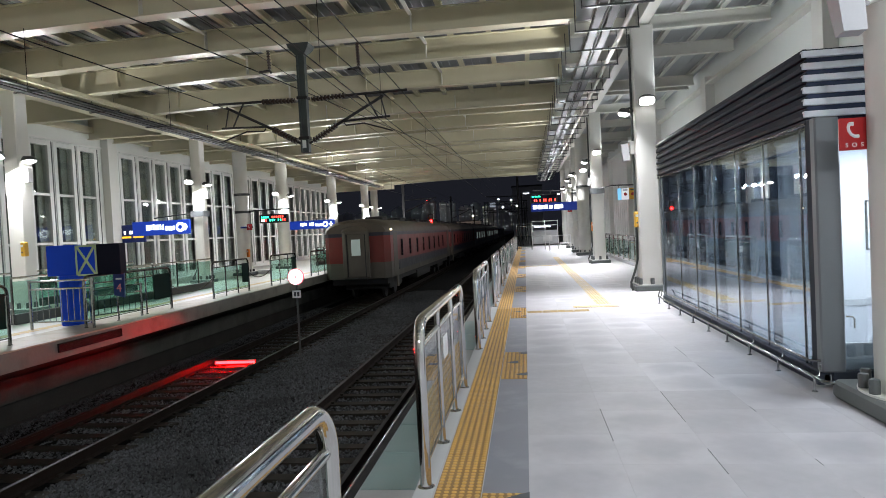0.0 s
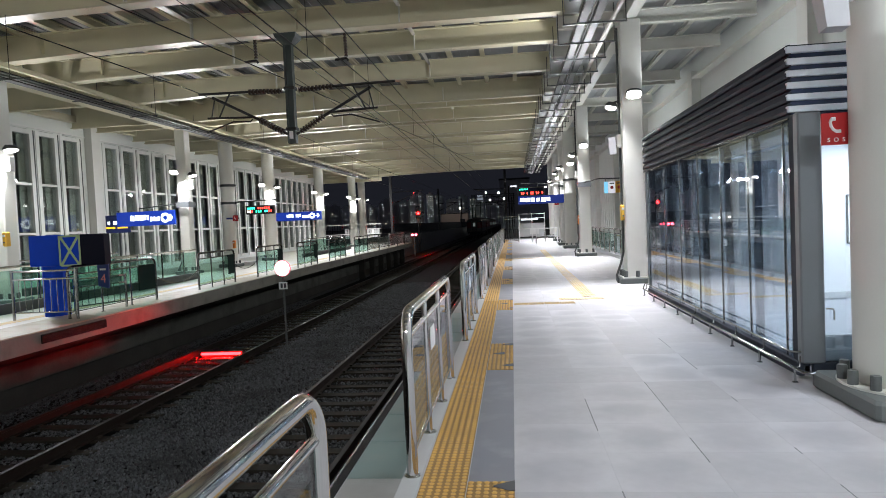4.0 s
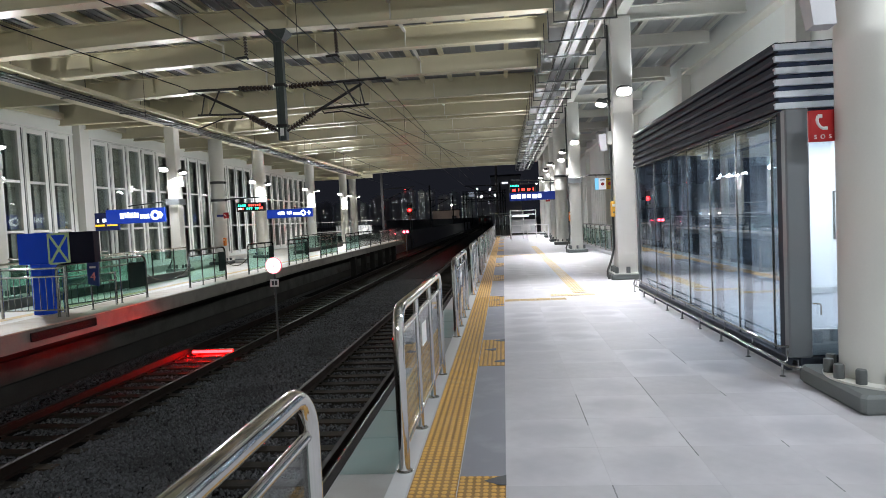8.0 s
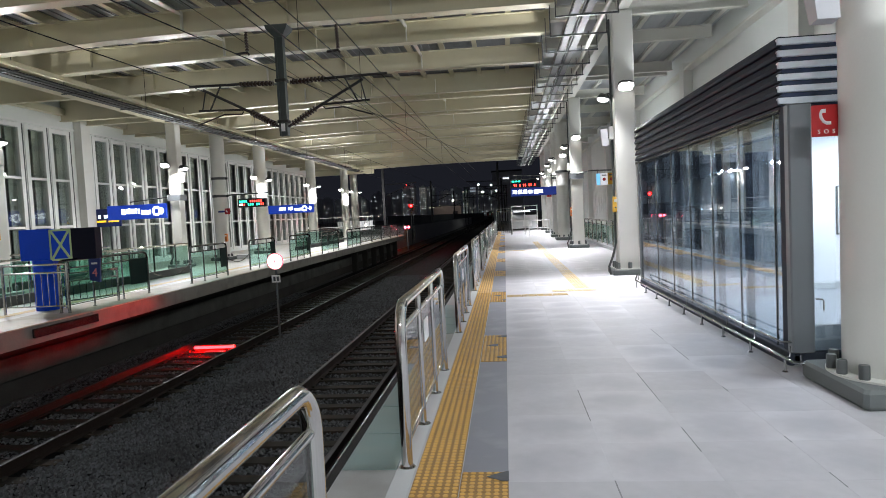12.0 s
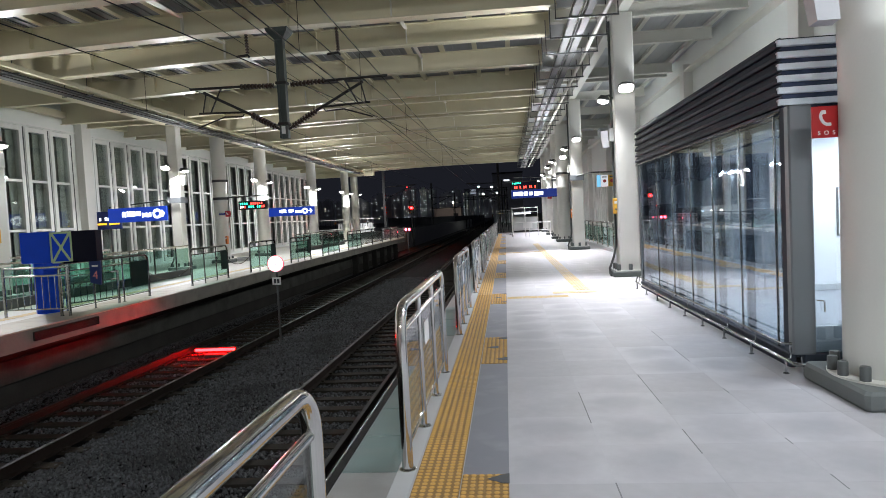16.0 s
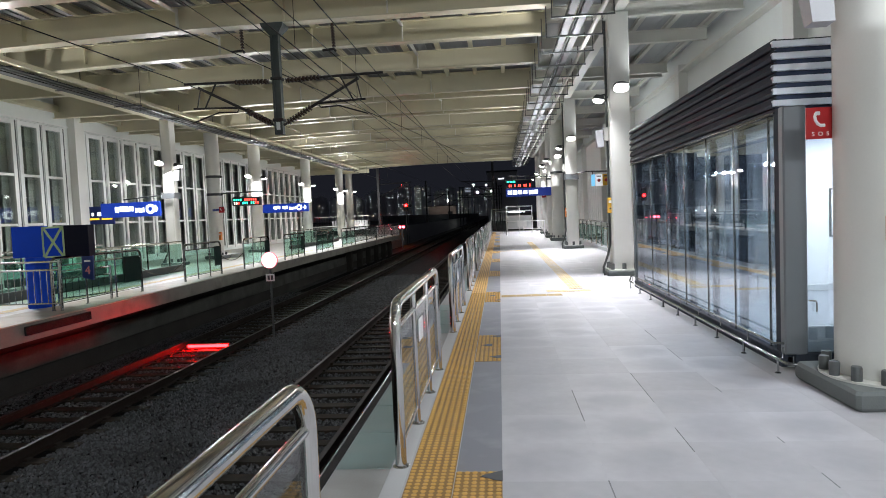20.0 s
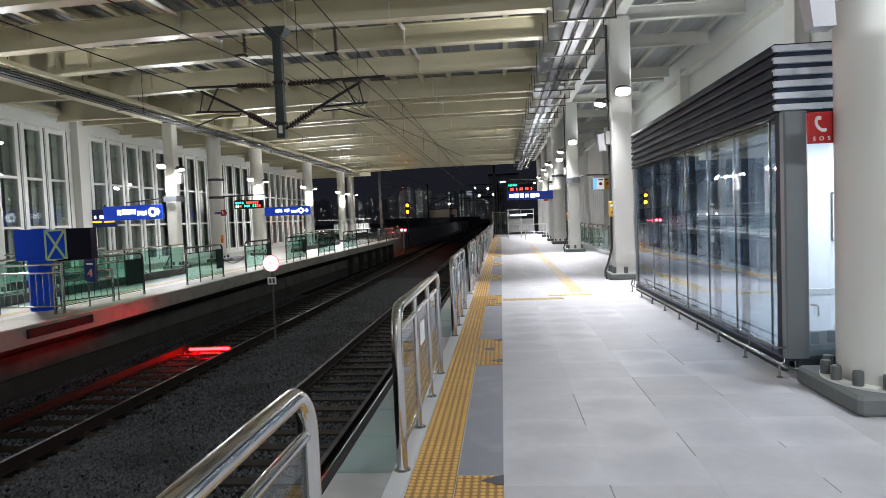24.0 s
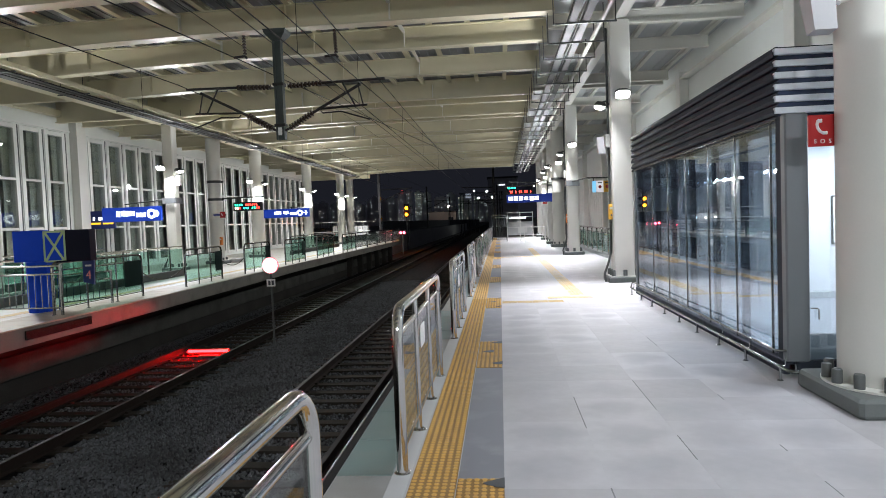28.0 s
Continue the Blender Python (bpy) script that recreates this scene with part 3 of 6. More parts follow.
for j in range(190):
    y = 2 + 0.3 * j
    s.box(FEDGE - 1.12, FEDGE - 0.83, y, y + 0.29, 0.0, 0.006, 0.003)
part("tactile_line", s, FADED, far_platform, "yellow tactile line", False, "stuff")
# Black rectangle set on the face of the edge.
part("edge_panel", Shape().box(-8.745, -8.70, 10.75, 12.62, -0.24, -0.07, 0.01), RUBBER, far_platform, "black panel on the platform edge")
for y in np.arange(40, 58, 3.0):
    part("support_pier", Shape().box(FEDGE - 0.5, FEDGE - 0.15, y, y + 0.35, -1.75, -0.34, 0.02), SHADED_CONCRETE, far_platform)


# ---- fences ----
def safety_fence(length, height, posts, tube_mat, pane, thick=1.0):
    """A fence along +y from its base: bent top tube, second rail, posts, panes."""
    f = thing("safety_fence", 0, 0, 0, "", "")
    r = 0.038 * thick
    c = 0.165
    top = [(0, 0, 0.0)] + [(0, u, w) for u, w in arc(c, height - r - c, c, 180, 90)] + [(0, u, w) for u, w in arc(length - c, height - r - c, c, 90, 0)] + [(0, length, 0.0)]
    part("top_tube", Shape().tube(top, r, 14), tube_mat, f, "polished bent tube forming the end posts and handrail", True)
    z2 = height - 0.2
    part("second_rail", Shape().tube([(0, 0, z2), (0, length / 2, z2), (0, length, z2)], 0.021 * thick, 10), tube_mat, f, "", True)
    part("bottom_rail", Shape().tube([(0, 0, 0.13), (0, length, 0.13)], 0.014 * thick, 8), tube_mat, f, "", True)
    step = length / (posts - 1)
    for k in range(1, posts - 1):
        part("post", Shape().tube([(0, step * k, 0), (0, step * k, height - 0.05)], 0.024 * thick, 10), tube_mat, f, "", True)
    for k in range(posts):
        part("foot_flange", Shape().turned(0, step * k, [(r * 1.5, 0.0), (r * 1.5, 0.005), (r * 1.25, 0.010), (r * 1.1, 0.012)], 14), tube_mat, f, "", True)
    for k in range(posts - 1):
        part("pane", Shape().box(-0.005, 0.005, step * k + 0.05, step * (k + 1) - 0.05, 0.15, z2 - 0.02), pane, f, "slightly green glass pane")
    return f


src = safety_fence(FENCE_LEN, 1.115, 4, CHROME, FENCE_GLASS)
tagged(src, "polished stainless tube safety fence with glass panes at the platform edge", "fence", "fences along the near platform")
src.matrix_basis = pose(-0.71, FENCES[1], 0)
part("notice", Shape().box(0.012, 0.018, 1.05, 1.3, 0.62, 0.8), WHITE_PAINT, src, "small white notice")
near_fences = [src] + [copy_thing(src, pose(-0.71, y, 0)) for i, y in enumerate(FENCES) if i != 1]

FAR_FENCES = [(7.7, 2.6), (12.3, 3.28), (17.85, 2.45), (22.2, 2.55), (26.56, 2.78), (31.34, 3.2), (36.6, 3.4)]
for y, n in FAR_FENCES:
    f = safety_fence(n, 1.12, 4, CHROME_DARK, GREEN_GLASS, 0.8)
    f.matrix_basis = pose(-9.3, y, 0)
    tagged(f, "dark steel tube fence with green tinted glass on the far platform", "fence", "fences along the far platform")
    if y < 30:
        w = 0.72 if y < 15 else 0.45
        part("notice_board", Shape().box(0.03, 0.05, n - 0.1 - w, n - 0.1, 0.32, 0.95, 0.006), GREEN_BOARD, f, "dark green notice board")


def picket_fence(length, height, gap, tube_mat):
    """A fence along +y with upright pickets."""
    f = thing("picket_fence", 0, 0, 0, "", "")
    for y in (0, length):
        part("post", Shape().tube([(0, y, 0), (0, y, height)], 0.03, 10), tube_mat, f, "", True)
    for z in (height - 0.03, height - 0.2, 0.16):
        part("rail", Shape().tube([(0, 0, z), (0, length, z)], 0.022 if z > 0.2 else 0.016, 10), tube_mat, f, "", True)
    n = int(length / gap)
    for k in range(1, n):
        y = length * k / n
        part("picket", Shape().tube([(0, y, 0.16), (0, y, height - 0.2)], 0.009, 6), tube_mat, f, "", True)
    return f


f = picket_fence(1.45, 1.06, 0.14, CHROME_SOFT)
f.matrix_basis = pose(-9.1, 12.28, 0, 0, 0, 90)
tagged(f, "short steel picket fence set across the far platform", "fence")
f = picket_fence(1.2, 0.8, 0.14, CHROME_SOFT)
f.matrix_basis = pose(-9.75, 13.1, 0, 0, 0, -25)
tagged(f, "low steel picket barrier behind the platform fence", "fence")
for y0 in (40.2, 43.75, 47.3, 50.85, 54.4):
    f = picket_fence(3.45, 1.12, 0.13, CHROME_DARK)
    f.matrix_basis = pose(-9.35, y0, 0)
    tagged(f, "dark steel picket fence at the end of the far platform", "fence", "picket fences at the platform end")


def chain(name, a, b, sag, mat, label):
    pts = [Vector(a).lerp(Vector(b), k / 12) - Vector((0, 0, sag * 4 * (k / 12) * (1 - k / 12))) for k in range(13)]
    tagged(new(name, Shape().tube(pts, 0.012, 6).mesh(name, mat, True)), label, "chain")


chain("barrier_chain", (-9.3, 15.58, 0.62), (-9.3, 17.85, 0.62), 0.28, CHROME_DARK, "sagging grey chain across a gap in the fence")
chain("barrier_chain", (-9.3, 20.30, 0.62), (-9.3, 22.2, 0.62), 0.22, CHROME_DARK, "sagging grey chain across a gap in the fence")

# stair railings on the far platform
def stair_railing(x, y0, y1, label):
    r = thing("stair_railing", x, y0, 0, label, "railing", "stair railings")
    n = y1 - y0
    part("handrail", Shape().tube([(0, 0, 1.08), (0, n, 1.08)], 0.03, 10), CHROME, r, "", True)
    part("kerb", Shape().box(-0.08, 0.08, 0, n, 0, 0.24, 0.01), DARK_STEEL, r, "dark kerb under the glass")
    k = 0
    while k < n - 0.2:
        e = min(k + 1.4, n)
        part("pane", Shape().box(-0.006, 0.006, k + 0.02, e - 0.02, 0.24, 1.0), GREEN_GLASS, r)
        part("post", Shape().box(-0.02, 0.02, k - 0.02, k + 0.02, 0, 1.06, 0.005), CHROME_DARK, r)
        k += 1.4
    return r


stair_railing(-11.8, 13.2, 22.5, "glass stair railing with a steel handrail on the far platform")
stair_railing(-14.9, 13.2, 22.5, "glass stair railing with a steel handrail on the far platform")
stair_railing(-12.4, 36.5, 47.5, "glass stair railing with a steel handrail on the far platform")
s = thing("stair_handrail", -13.3, 13.4, 0, "sloping steel handrail of the stairs going down", "handrail")
for dz in (0.95, 0.65):
    part("rail", Shape().tube([(0, 8.2, dz), (0, 6.6, dz), (0, 4.2, dz - 1.3)], 0.022, 8), CHROME, s, "", True)
for y in (6.8, 8.0):
    part("post", Shape().tube([(0, y, 0), (0, y, 0.95)], 0.02, 8), CHROME, s, "", True)

# ---- far wall with tall windows ----
WX = -17.5
w = Shape()
PITCH, PANE_W = 1.285, 0.80
PANES = [23.39 - PITCH * k for k in range(15)][::-1] + [25.98 + PITCH * k for k in range(5)] + [33.02 + PITCH * k for k in range(19)]
wall = tagged(new("wall_west"), "white panel wall with rows of tall narrow windows", "", "", "structure")
w.box(WX - 0.3, WX, -4, 58, 5.80, 7.4)
w.box(WX - 0.3, WX, -4, 58, -1.75, 0.15)
for a, b in zip([-4 - PANE_W] + PANES, PANES + [58]):
    w.box(WX - 0.3, WX, a + PANE_W, b, 0.15, 5.80)
part("wall_panel", w, WALL, wall)
part("pilaster", Shape().box(WX, WX + 0.34, 24.66, 25.24, -0.02, 6.6, 0.01), COLUMN, wall)
part("head_trim", Shape().box(WX, WX + 0.05, -4, 58, 5.84, 5.90), MULLION, wall)
for k, y0 in enumerate(PANES):
    wn = tagged(new("window_%d" % (k + 1)), "tall narrow window in a white frame, dark outside", "", "", "structure")
    wn.location = (WX, y0, 0)
    d = PANE_W
    fr = Shape()
    fr.box(-0.2, 0.025, -0.19, 0.0, 0.15, 5.78, 0.006)
    fr.box(-0.2, 0.025, d, d + 0.17, 0.15, 5.78, 0.006)
    fr.box(-0.2, 0.02, 0.0, d, 5.62, 5.78)
    fr.box(-0.2, 0.02, 0.0, d, 0.15, 0.3)
    part("window_frame", fr, MULLION, wn)
    # Dark strip painted where the wall between the frames lies in their shade.
    part("shade_strip", Shape().box(0.0, 0.008, d + 0.19, d + 0.25, 0.15, 5.78), DARK_STEEL, wn, "dark strip in place of the shade between two window frames")
    for z in (1.90, 3.73):
        part("transom", Shape().box(-0.2, 0.01, 0.0, d, z, z + 0.09), MULLION, wn)
    for z0, z1 in ((0.3, 1.90), (1.99, 3.73), (3.82, 5.62)):
        part("pane", Shape().box(-0.075, -0.06, 0.0, d, z0, z1), NIGHT_GLASS, wn)
    # Added sheet; its tone stands in for reflections and the dim outdoors.
    part("outer_backing", Shape().box(-0.34, -0.32, 0.0, d, 0.3, 5.62), PANE_BACKING, wn, "dark sheet added outside the glass to lift the tone of the pane")
    # Added sheet in place of the paler window reveal seen through the glass.
    part("inner_reveal_edge", Shape().box(-0.24, -0.21, d * 0.55, d, 0.3, 5.62), PALE_REVEAL, wn)

# ---- roof ----
BEAM_Y = [-9.0, -6.2, -3.4, -0.6, 2.2, 5.0, 7.6, 9.4, 11.95, 14.57, 16.84, 20.0, 23.86, 25.08, 28.0, 28.95, 32.5, 33.8, 36.9, 38.2, 42.3, 43.7, 47.0, 50.0, 53.4, 56.2]
SIDE_Y = [-9, -6, -3, 0, 3, 6, 8.4, 11.0, 13.75, 16.6, 19.36, 23.75, 24.5, 28.3, 32.57, 36.9, 38.2, 42.3, 43.7, 47.0, 50.0, 53.4, 56.2]
BZ = 6.22
roof = tagged(new("ceiling"), "cream steel canopy roof with deep transverse girders", "", "", "structure")


def girder_top(x, y=0.0):
    """Underside of the purlins: a little lower towards the far columns; the webs of the older bays reach the deck."""
    return 6.93 if y > 22 else 6.80 - 0.09 * min(max((-4 - x) / 8, 0), 1)


deck = Shape()
deck.box(-17.6, 1.3, -12, 56.5, 6.97, 7.3)
for i in range(-72, 6):
    deck.box(0.24 * i, 0.24 * i + 0.04, -12, 56.5, 6.94, 6.97)
part("deck", deck, DARK_DECK, roof)
deck = Shape()
deck.box(1.3, 7.2, -12, 56.5, 6.97, 7.3)
for i in range(3, 15):
    deck.box(0.48 * i, 0.48 * i + 0.03, -12, 56.5, 6.955, 6.97)
part("side_deck", deck, CREAM_DECK, roof, "pale grey ribbed sheet over the platform")
purlins, side_purlins = Shape(), Shape()
for x in [0.31 - 1.012 * k for k in range(14)] + [2.0, 3.1, 4.1, 5.05, 6.12]:
    z = girder_top(x)
    row = purlins if x < 1.3 else side_purlins
    row.box(x - 0.07, x + 0.07, -12, 56.5, z, z + 0.02)
    row.box(x - 0.012, x + 0.012, -12, 56.5, z + 0.02, 6.94)
    row.box(x - 0.06, x + 0.06, -12, 56.5, 6.915, 6.94)
part("purlin_layer", purlins, CREAM, roof)
part("side_purlin_layer", side_purlins, SIDE_PAINT, roof)
LOW = [(-13.4, BZ - 0.22), (-11.9, BZ - 0.15), (-9.2, BZ - 0.06), (-6.8, BZ - 0.01), (-4, BZ + 0.01), (1.35, BZ)]
for i, y in enumerate(BEAM_Y):
    # bottom flange, lower towards the far columns; deep web up to the purlins
    hw = 0.17 if y < 15 else 0.15 if y < 22 else 0.13
    ring = lambda yy: [(x, yy, z) for x, z in LOW] + [(x, yy, z + 0.03) for x, z in reversed(LOW)]
    girder = part("girder", Shape().loft([ring(y - hw), ring(y + hw)]), FLANGE, roof)
    b = Shape()
    face = lambda yy: [(x, yy, z + 0.02) for x, z in LOW] + [(x, yy, girder_top(x, y) - 0.02) for x, z in reversed(LOW)]
    b.loft([face(y - 0.012), face(y + 0.012)])
    cap = lambda yy: [(x, yy, girder_top(x, y) - 0.02) for x, z in LOW] + [(x, yy, girder_top(x, y)) for x, z in reversed(LOW)]
    b.loft([cap(y - 0.10), cap(y + 0.10)])
    for x in (-11.2, -4.8, -0.1) if y > 22 else (-11.2, -4.8):
        b.box(x - 0.01, x + 0.01, y - hw + 0.02, y - 0.012, BZ, girder_top(x, y) - 0.02)
    part("girder_web", b, CREAM, girder)
    if 5 < y and i + 1 < len(BEAM_Y):
        # fly braces from this flange to the stiffener of the next web
        y2 = BEAM_Y[i + 1]
        for x0, x1, w0 in ((-2.2, -2.37, 0.05), (-6.85, -7.36, 0.10)):
            br = Shape()
            z1 = 6.64
            if y2 - y < 3.5:
                br.loft([[(x0 - w0, y + hw - 0.02, BZ + 0.03), (x0 + w0, y + hw - 0.02, BZ + 0.03), (x0 + w0, y + hw - 0.02, BZ + 0.05), (x0 - w0, y + hw - 0.02, BZ + 0.05)],
                         [(x1 - 0.04, y2 - 0.10, z1), (x1 + 0.04, y2 - 0.10, z1), (x1 + 0.04, y2 - 0.10, z1 + 0.02), (x1 - 0.04, y2 - 0.10, z1 + 0.02)]])
            br.box(x1 - 0.012, x1 + 0.012, y2 - 0.13, y2 - 0.012, BZ + 0.02, z1 + 0.1)
            part("fly_brace", br, SIDE_PAINT, girder)
    q = Shape()
    q.box(-17.4, -13.4, y - 0.1, y + 0.1, 6.10, 6.13)
    q.box(-17.4, -13.4, y - 0.01, y + 0.01, 6.13, 6.96)
    part("eave_beam", q, CREAM, roof)
for y in SIDE_Y:
    r = Shape()
    r.box(1.35, 6.2, y - 0.1, y + 0.1, 6.44, 6.47)
    r.box(1.35, 6.2, y - 0.01, y + 0.01, 6.47, 6.78)
    r.box(1.35, 6.2, y - 0.08, y + 0.08, 6.78, 6.80)
    part("side_beam", r, SIDE_PAINT, roof)
g = Shape()
g.box(-13.9, -13.3, -12, 56.5, 6.04, 6.08)
g.box(-13.62, -13.58, -12, 56.5, 6.08, 6.96)
g.box(-17.48, -17.2, -12, 56.5, 6.35, 6.6)
part("longitudinal_girder", g, CREAM, roof)
g = Shape()
g.box(2.88, 3.14, -12, 56.5, 6.36, 6.39)
g.box(2.995, 3.02, -12, 56.5, 6.39, 6.96)
part("longitudinal_girder", g, SIDE_PAINT, roof)
part("end_fascia", Shape().box(-17.6, -11.6, 56.5, 56.75, 5.75, 7.4), CREAM, roof)
part("end_edge", Shape().box(-11.6, 7.2, 56.5, 56.7, 6.6, 7.4), DARK_STEEL, roof, "dark gutter at the canopy end")
part("eave_strip", Shape().box(6.22, 6.5, -12, 56.5, 6.14, 6.21), SIDE_PAINT, roof)
part("eave_cable", Shape().tube([(6.44, -12, 6.30), (6.44, 56, 6.30)], 0.03, 8), DARK_STEEL, roof, "dark cable along the eave", True)

# east wall behind the shelter
e = Shape()
e.box(6.5, 6.8, -12, 32, 2.9, 8.0)
e.box(6.5, 6.8, 32, 57, 3.2, 8.0)
e.box(6.5, 6.8, -12, 57, -1.7, 0.1)
e.box(6.5, 6.8, 14.5, 57, 0.1, 3.2)
e.box(6.5, 6.8, -12, 6.4, 0.1, 2.9)
east = setting("wall_east", e, WALL, "white panelled wall behind the near platform")
for y in (6.0, 14.2, 22.6, 31.0, 39.4, 47.8):
    part("pilaster", Shape().box(6.2, 6.5, y - 0.25, y + 0.25, 0, 6.4, 0.01), COLUMN, east)
for y in np.arange(14.6, 56, 0.9):
    part("panel_rib", Shape().box(6.47, 6.5, y, y + 0.04, 0.1, 4.2), WALL, east)
# Added wall, unseen behind the camera, closing the hall across the tracks.
b = Shape().box(-17.6, 7.2, -12.3, -12, -1.75, 8)
setting("unseen_south_wall", b, WALL, "plain white wall added out of view, closing the station behind")

# ---- columns and floodlights ----
def floodlight(x, y, z, turn, tilt=0.0, label="white floodlight on a bracket fixed to a column"):
    """A rounded floodlight head on a yoke; its lens looks outwards and down, flatter with tilt, and glows."""
    f = thing("floodlight", x, y, z, label, "lamp", "platform floodlights", turn)
    a = radians(-37 + tilt)
    ey, ez = -math.cos(a), -math.sin(a)

    def ring(w, h, off, n=16):
        """A rounded outline in the lens plane, off metres behind it."""
        pts = []
        for k in range(n):
            c, d = math.cos(2 * math.pi * k / n), math.sin(2 * math.pi * k / n)
            u, v = w * math.copysign(abs(c) ** 0.6, c), h * math.copysign(abs(d) ** 0.6, d)
            pts.append((u, -0.21 + v * ey - off * ez * -1, -0.03 + v * ez + off * -ey))
        return pts
    part("housing", Shape().loft([ring(0.19, 0.145, 0.0), ring(0.19, 0.145, 0.04), ring(0.13, 0.10, 0.11)]), DARK_STEEL, f, "", True)
    part("lens", Shape().loft([ring(0.175, 0.13, -0.004), ring(0.165, 0.12, -0.03), ring(0.10, 0.07, -0.06)]), LAMP_GLOW, f, "glowing white lens", True)
    part("bracket", Shape().tube([(0, -0.18, 0.07), (0, -0.06, 0.10), (0, 0.02, 0.02), (0, 0.06, 0.0)], 0.022, 8), DARK_STEEL, f, "", True)
    return f


def bolts(parent, cx, cy, half, z, n=3):
    for i in range(n):
        for j in range(n):
            if 0 < i < n - 1 and 0 < j < n - 1:
                continue
            x, y = cx - half + 2 * half * i / (n - 1), cy - half + 2 * half * j / (n - 1)
            part("bolt_cap", Shape().turned(x, y, [(0.05, z), (0.05, z + 0.13), (0.043, z + 0.145), (0.0, z + 0.145)][:3], 12), CAP, parent, "", True)


def square_column(x, y, top, half, label, plinth_half, conduit=True):
    c = thing("square_column", x, y, 0, label, "column", "platform columns")
    part("shaft", Shape().box(-half, half, -half, half, 0.12, top, 0.03), COLUMN, c)
    part("plinth", Shape().box(-plinth_half, plinth_half, -plinth_half, plinth_half, 0, 0.13, 0.02), PLINTH, c, "low grey concrete plinth")
    part("base_plate", Shape().box(-plinth_half + 0.07, plinth_half - 0.07, -plinth_half + 0.07, plinth_half - 0.07, 0.13, 0.155), COLUMN, c)
    bolts(c, 0, 0, plinth_half - 0.14, 0.155)
    part("joint_band", Shape().box(-half - 0.006, half + 0.006, -half - 0.006, half + 0.006, 4.02, 4.06), COLUMN, c)
    if conduit:
        pts = [(-half - 0.03, 0.0, 6.2), (-half - 0.03, 0.0, 0.75)] + [(-half - 0.05 - 0.17 * k / 5, -0.02 * k, 0.7 - 0.5 * (k / 5) ** 0.7) for k in range(1, 6)] + [(-plinth_half - 0.02, -0.15, 0.0)]
        part("conduit", Shape().tube(pts, 0.028, 8), DARK_STEEL, c, "dark cable conduit", True)
        part("junction_box", Shape().box(-half - 0.12, -half, -0.12, 0.05, 3.3, 3.62, 0.015), COLUMN, c, "small white box")
    return c


def round_column(x, y, top, r, label, plinth_half=0.0, n_bolts=0):
    c = thing("round_column", x, y, 0, label, "column", "platform columns")
    part("shaft", Shape().turned(0, 0, [(r, 0.05), (r, 2.92), (r + 0.004, 2.93), (r + 0.004, 3.02), (r, 3.03), (r, top)], 40), COLUMN, c, "", True)
    if plinth_half:
        part("plinth", Shape().box(-plinth_half, plinth_half, -plinth_half, plinth_half, 0, 0.16, 0.03), PLINTH, c, "dark concrete plinth, scuffed")
        part("base_ring", Shape().turned(0, 0, [(r + 0.125, 0.16), (r + 0.125, 0.178), (r, 0.178)], 40), COLUMN, c, "white base ring", True)
        for k in range(n_bolts):
            a = 2 * math.pi * (k + 0.3) / n_bolts
            part("bolt_cap", Shape().turned((r + 0.08) * math.cos(a), (r + 0.08) * math.sin(a), [(0.041, 0.178), (0.041, 0.285), (0.037, 0.295)], 16), CAP, c, "dark plastic bolt cap" if k == 0 else "", True)
    return c


near_col = round_column(3.21, 5.57, 6.3, 0.39, "thick round off-white column on a dark concrete plinth", 0.53, 14)
part("orange_box", Shape().box(-0.21, 0.03, -0.43, -0.32, 1.295, 1.515, 0.015), ORANGE, near_col, "orange alarm box")
sq = [(2.98, 15.97), (3.1, 27.6)]
for x, y in sq:
    square_column(x, y, 6.35, 0.25, "square off-white steel column on a grey plinth with bolt caps", 0.42)
    floodlight(x - 0.27, y - 0.08, 4.32, -90, 25)
    floodlight(x + 0.0, y - 0.27, 4.52 if y < 20 else 4.66, 0)
for i, (x, y) in enumerate([(3.2, 35.2), (3.25, 39.4), (3.4, 47.2), (3.5, 55.0)]):
    round_column(x, y, 6.35, 0.33, "round off-white column near the platform end", 0.46, 10)
    floodlight(x - 0.36, y, 4.42, -90, 25)
    floodlight(x + 0.02, y - 0.35, 4.58, 0)
for x, y, kind in [(-13.65, 15.75, 0), (-13.65, 25.45, 0), (-13.7, 29.6, 1), (-13.7, 34.9, 1), (-13.7, 44.4, 1), (-13.7, 53.9, 1), (-13.7, 57.4, 1)]:
    if kind == 0:
        square_column(x, y, 6.1, 0.22, "square off-white steel column on the far platform", 0.42)
    else:
        round_column(x, y, 6.1, 0.33, "round off-white column on the far platform", 0.46, 8)
    if abs(y - 29.6) > 1:
        r = 0.24 if kind == 0 else 0.35
        floodlight(x + r, y - 0.1, 4.16, 90, 25)
        floodlight(x - 0.2, y - (0.24 if kind == 0 else 0.28), 4.3, 0)
        if y < 30:
            j = thing("speaker", x + 0.38, y - 0.1, 3.55, "small white column loudspeaker", "speaker", "column speakers")
            part("box", Shape().box(-0.09, 0.09, -0.1, 0.1, 0, 0.42, 0.02), WHITE_PAINT, j)
            part("bracket", Shape().box(-0.14, -0.08, -0.03, 0.03, 0.1, 0.3), DARK_STEEL, j)
j = thing("speaker", 2.60, 15.9, 3.15, "white loudspeaker bolted to the column", "speaker", "column speakers")
part("box", Shape().loft([[(-0.16, -0.1, 0), (0.0, -0.1, 0), (0.0, 0.1, 0), (-0.16, 0.1, 0)], [(-0.2, -0.12, 0.4), (-0.04, -0.12, 0.4), (-0.04, 0.12, 0.4), (-0.2, 0.12, 0.4)]]), GREY_BOX, j)
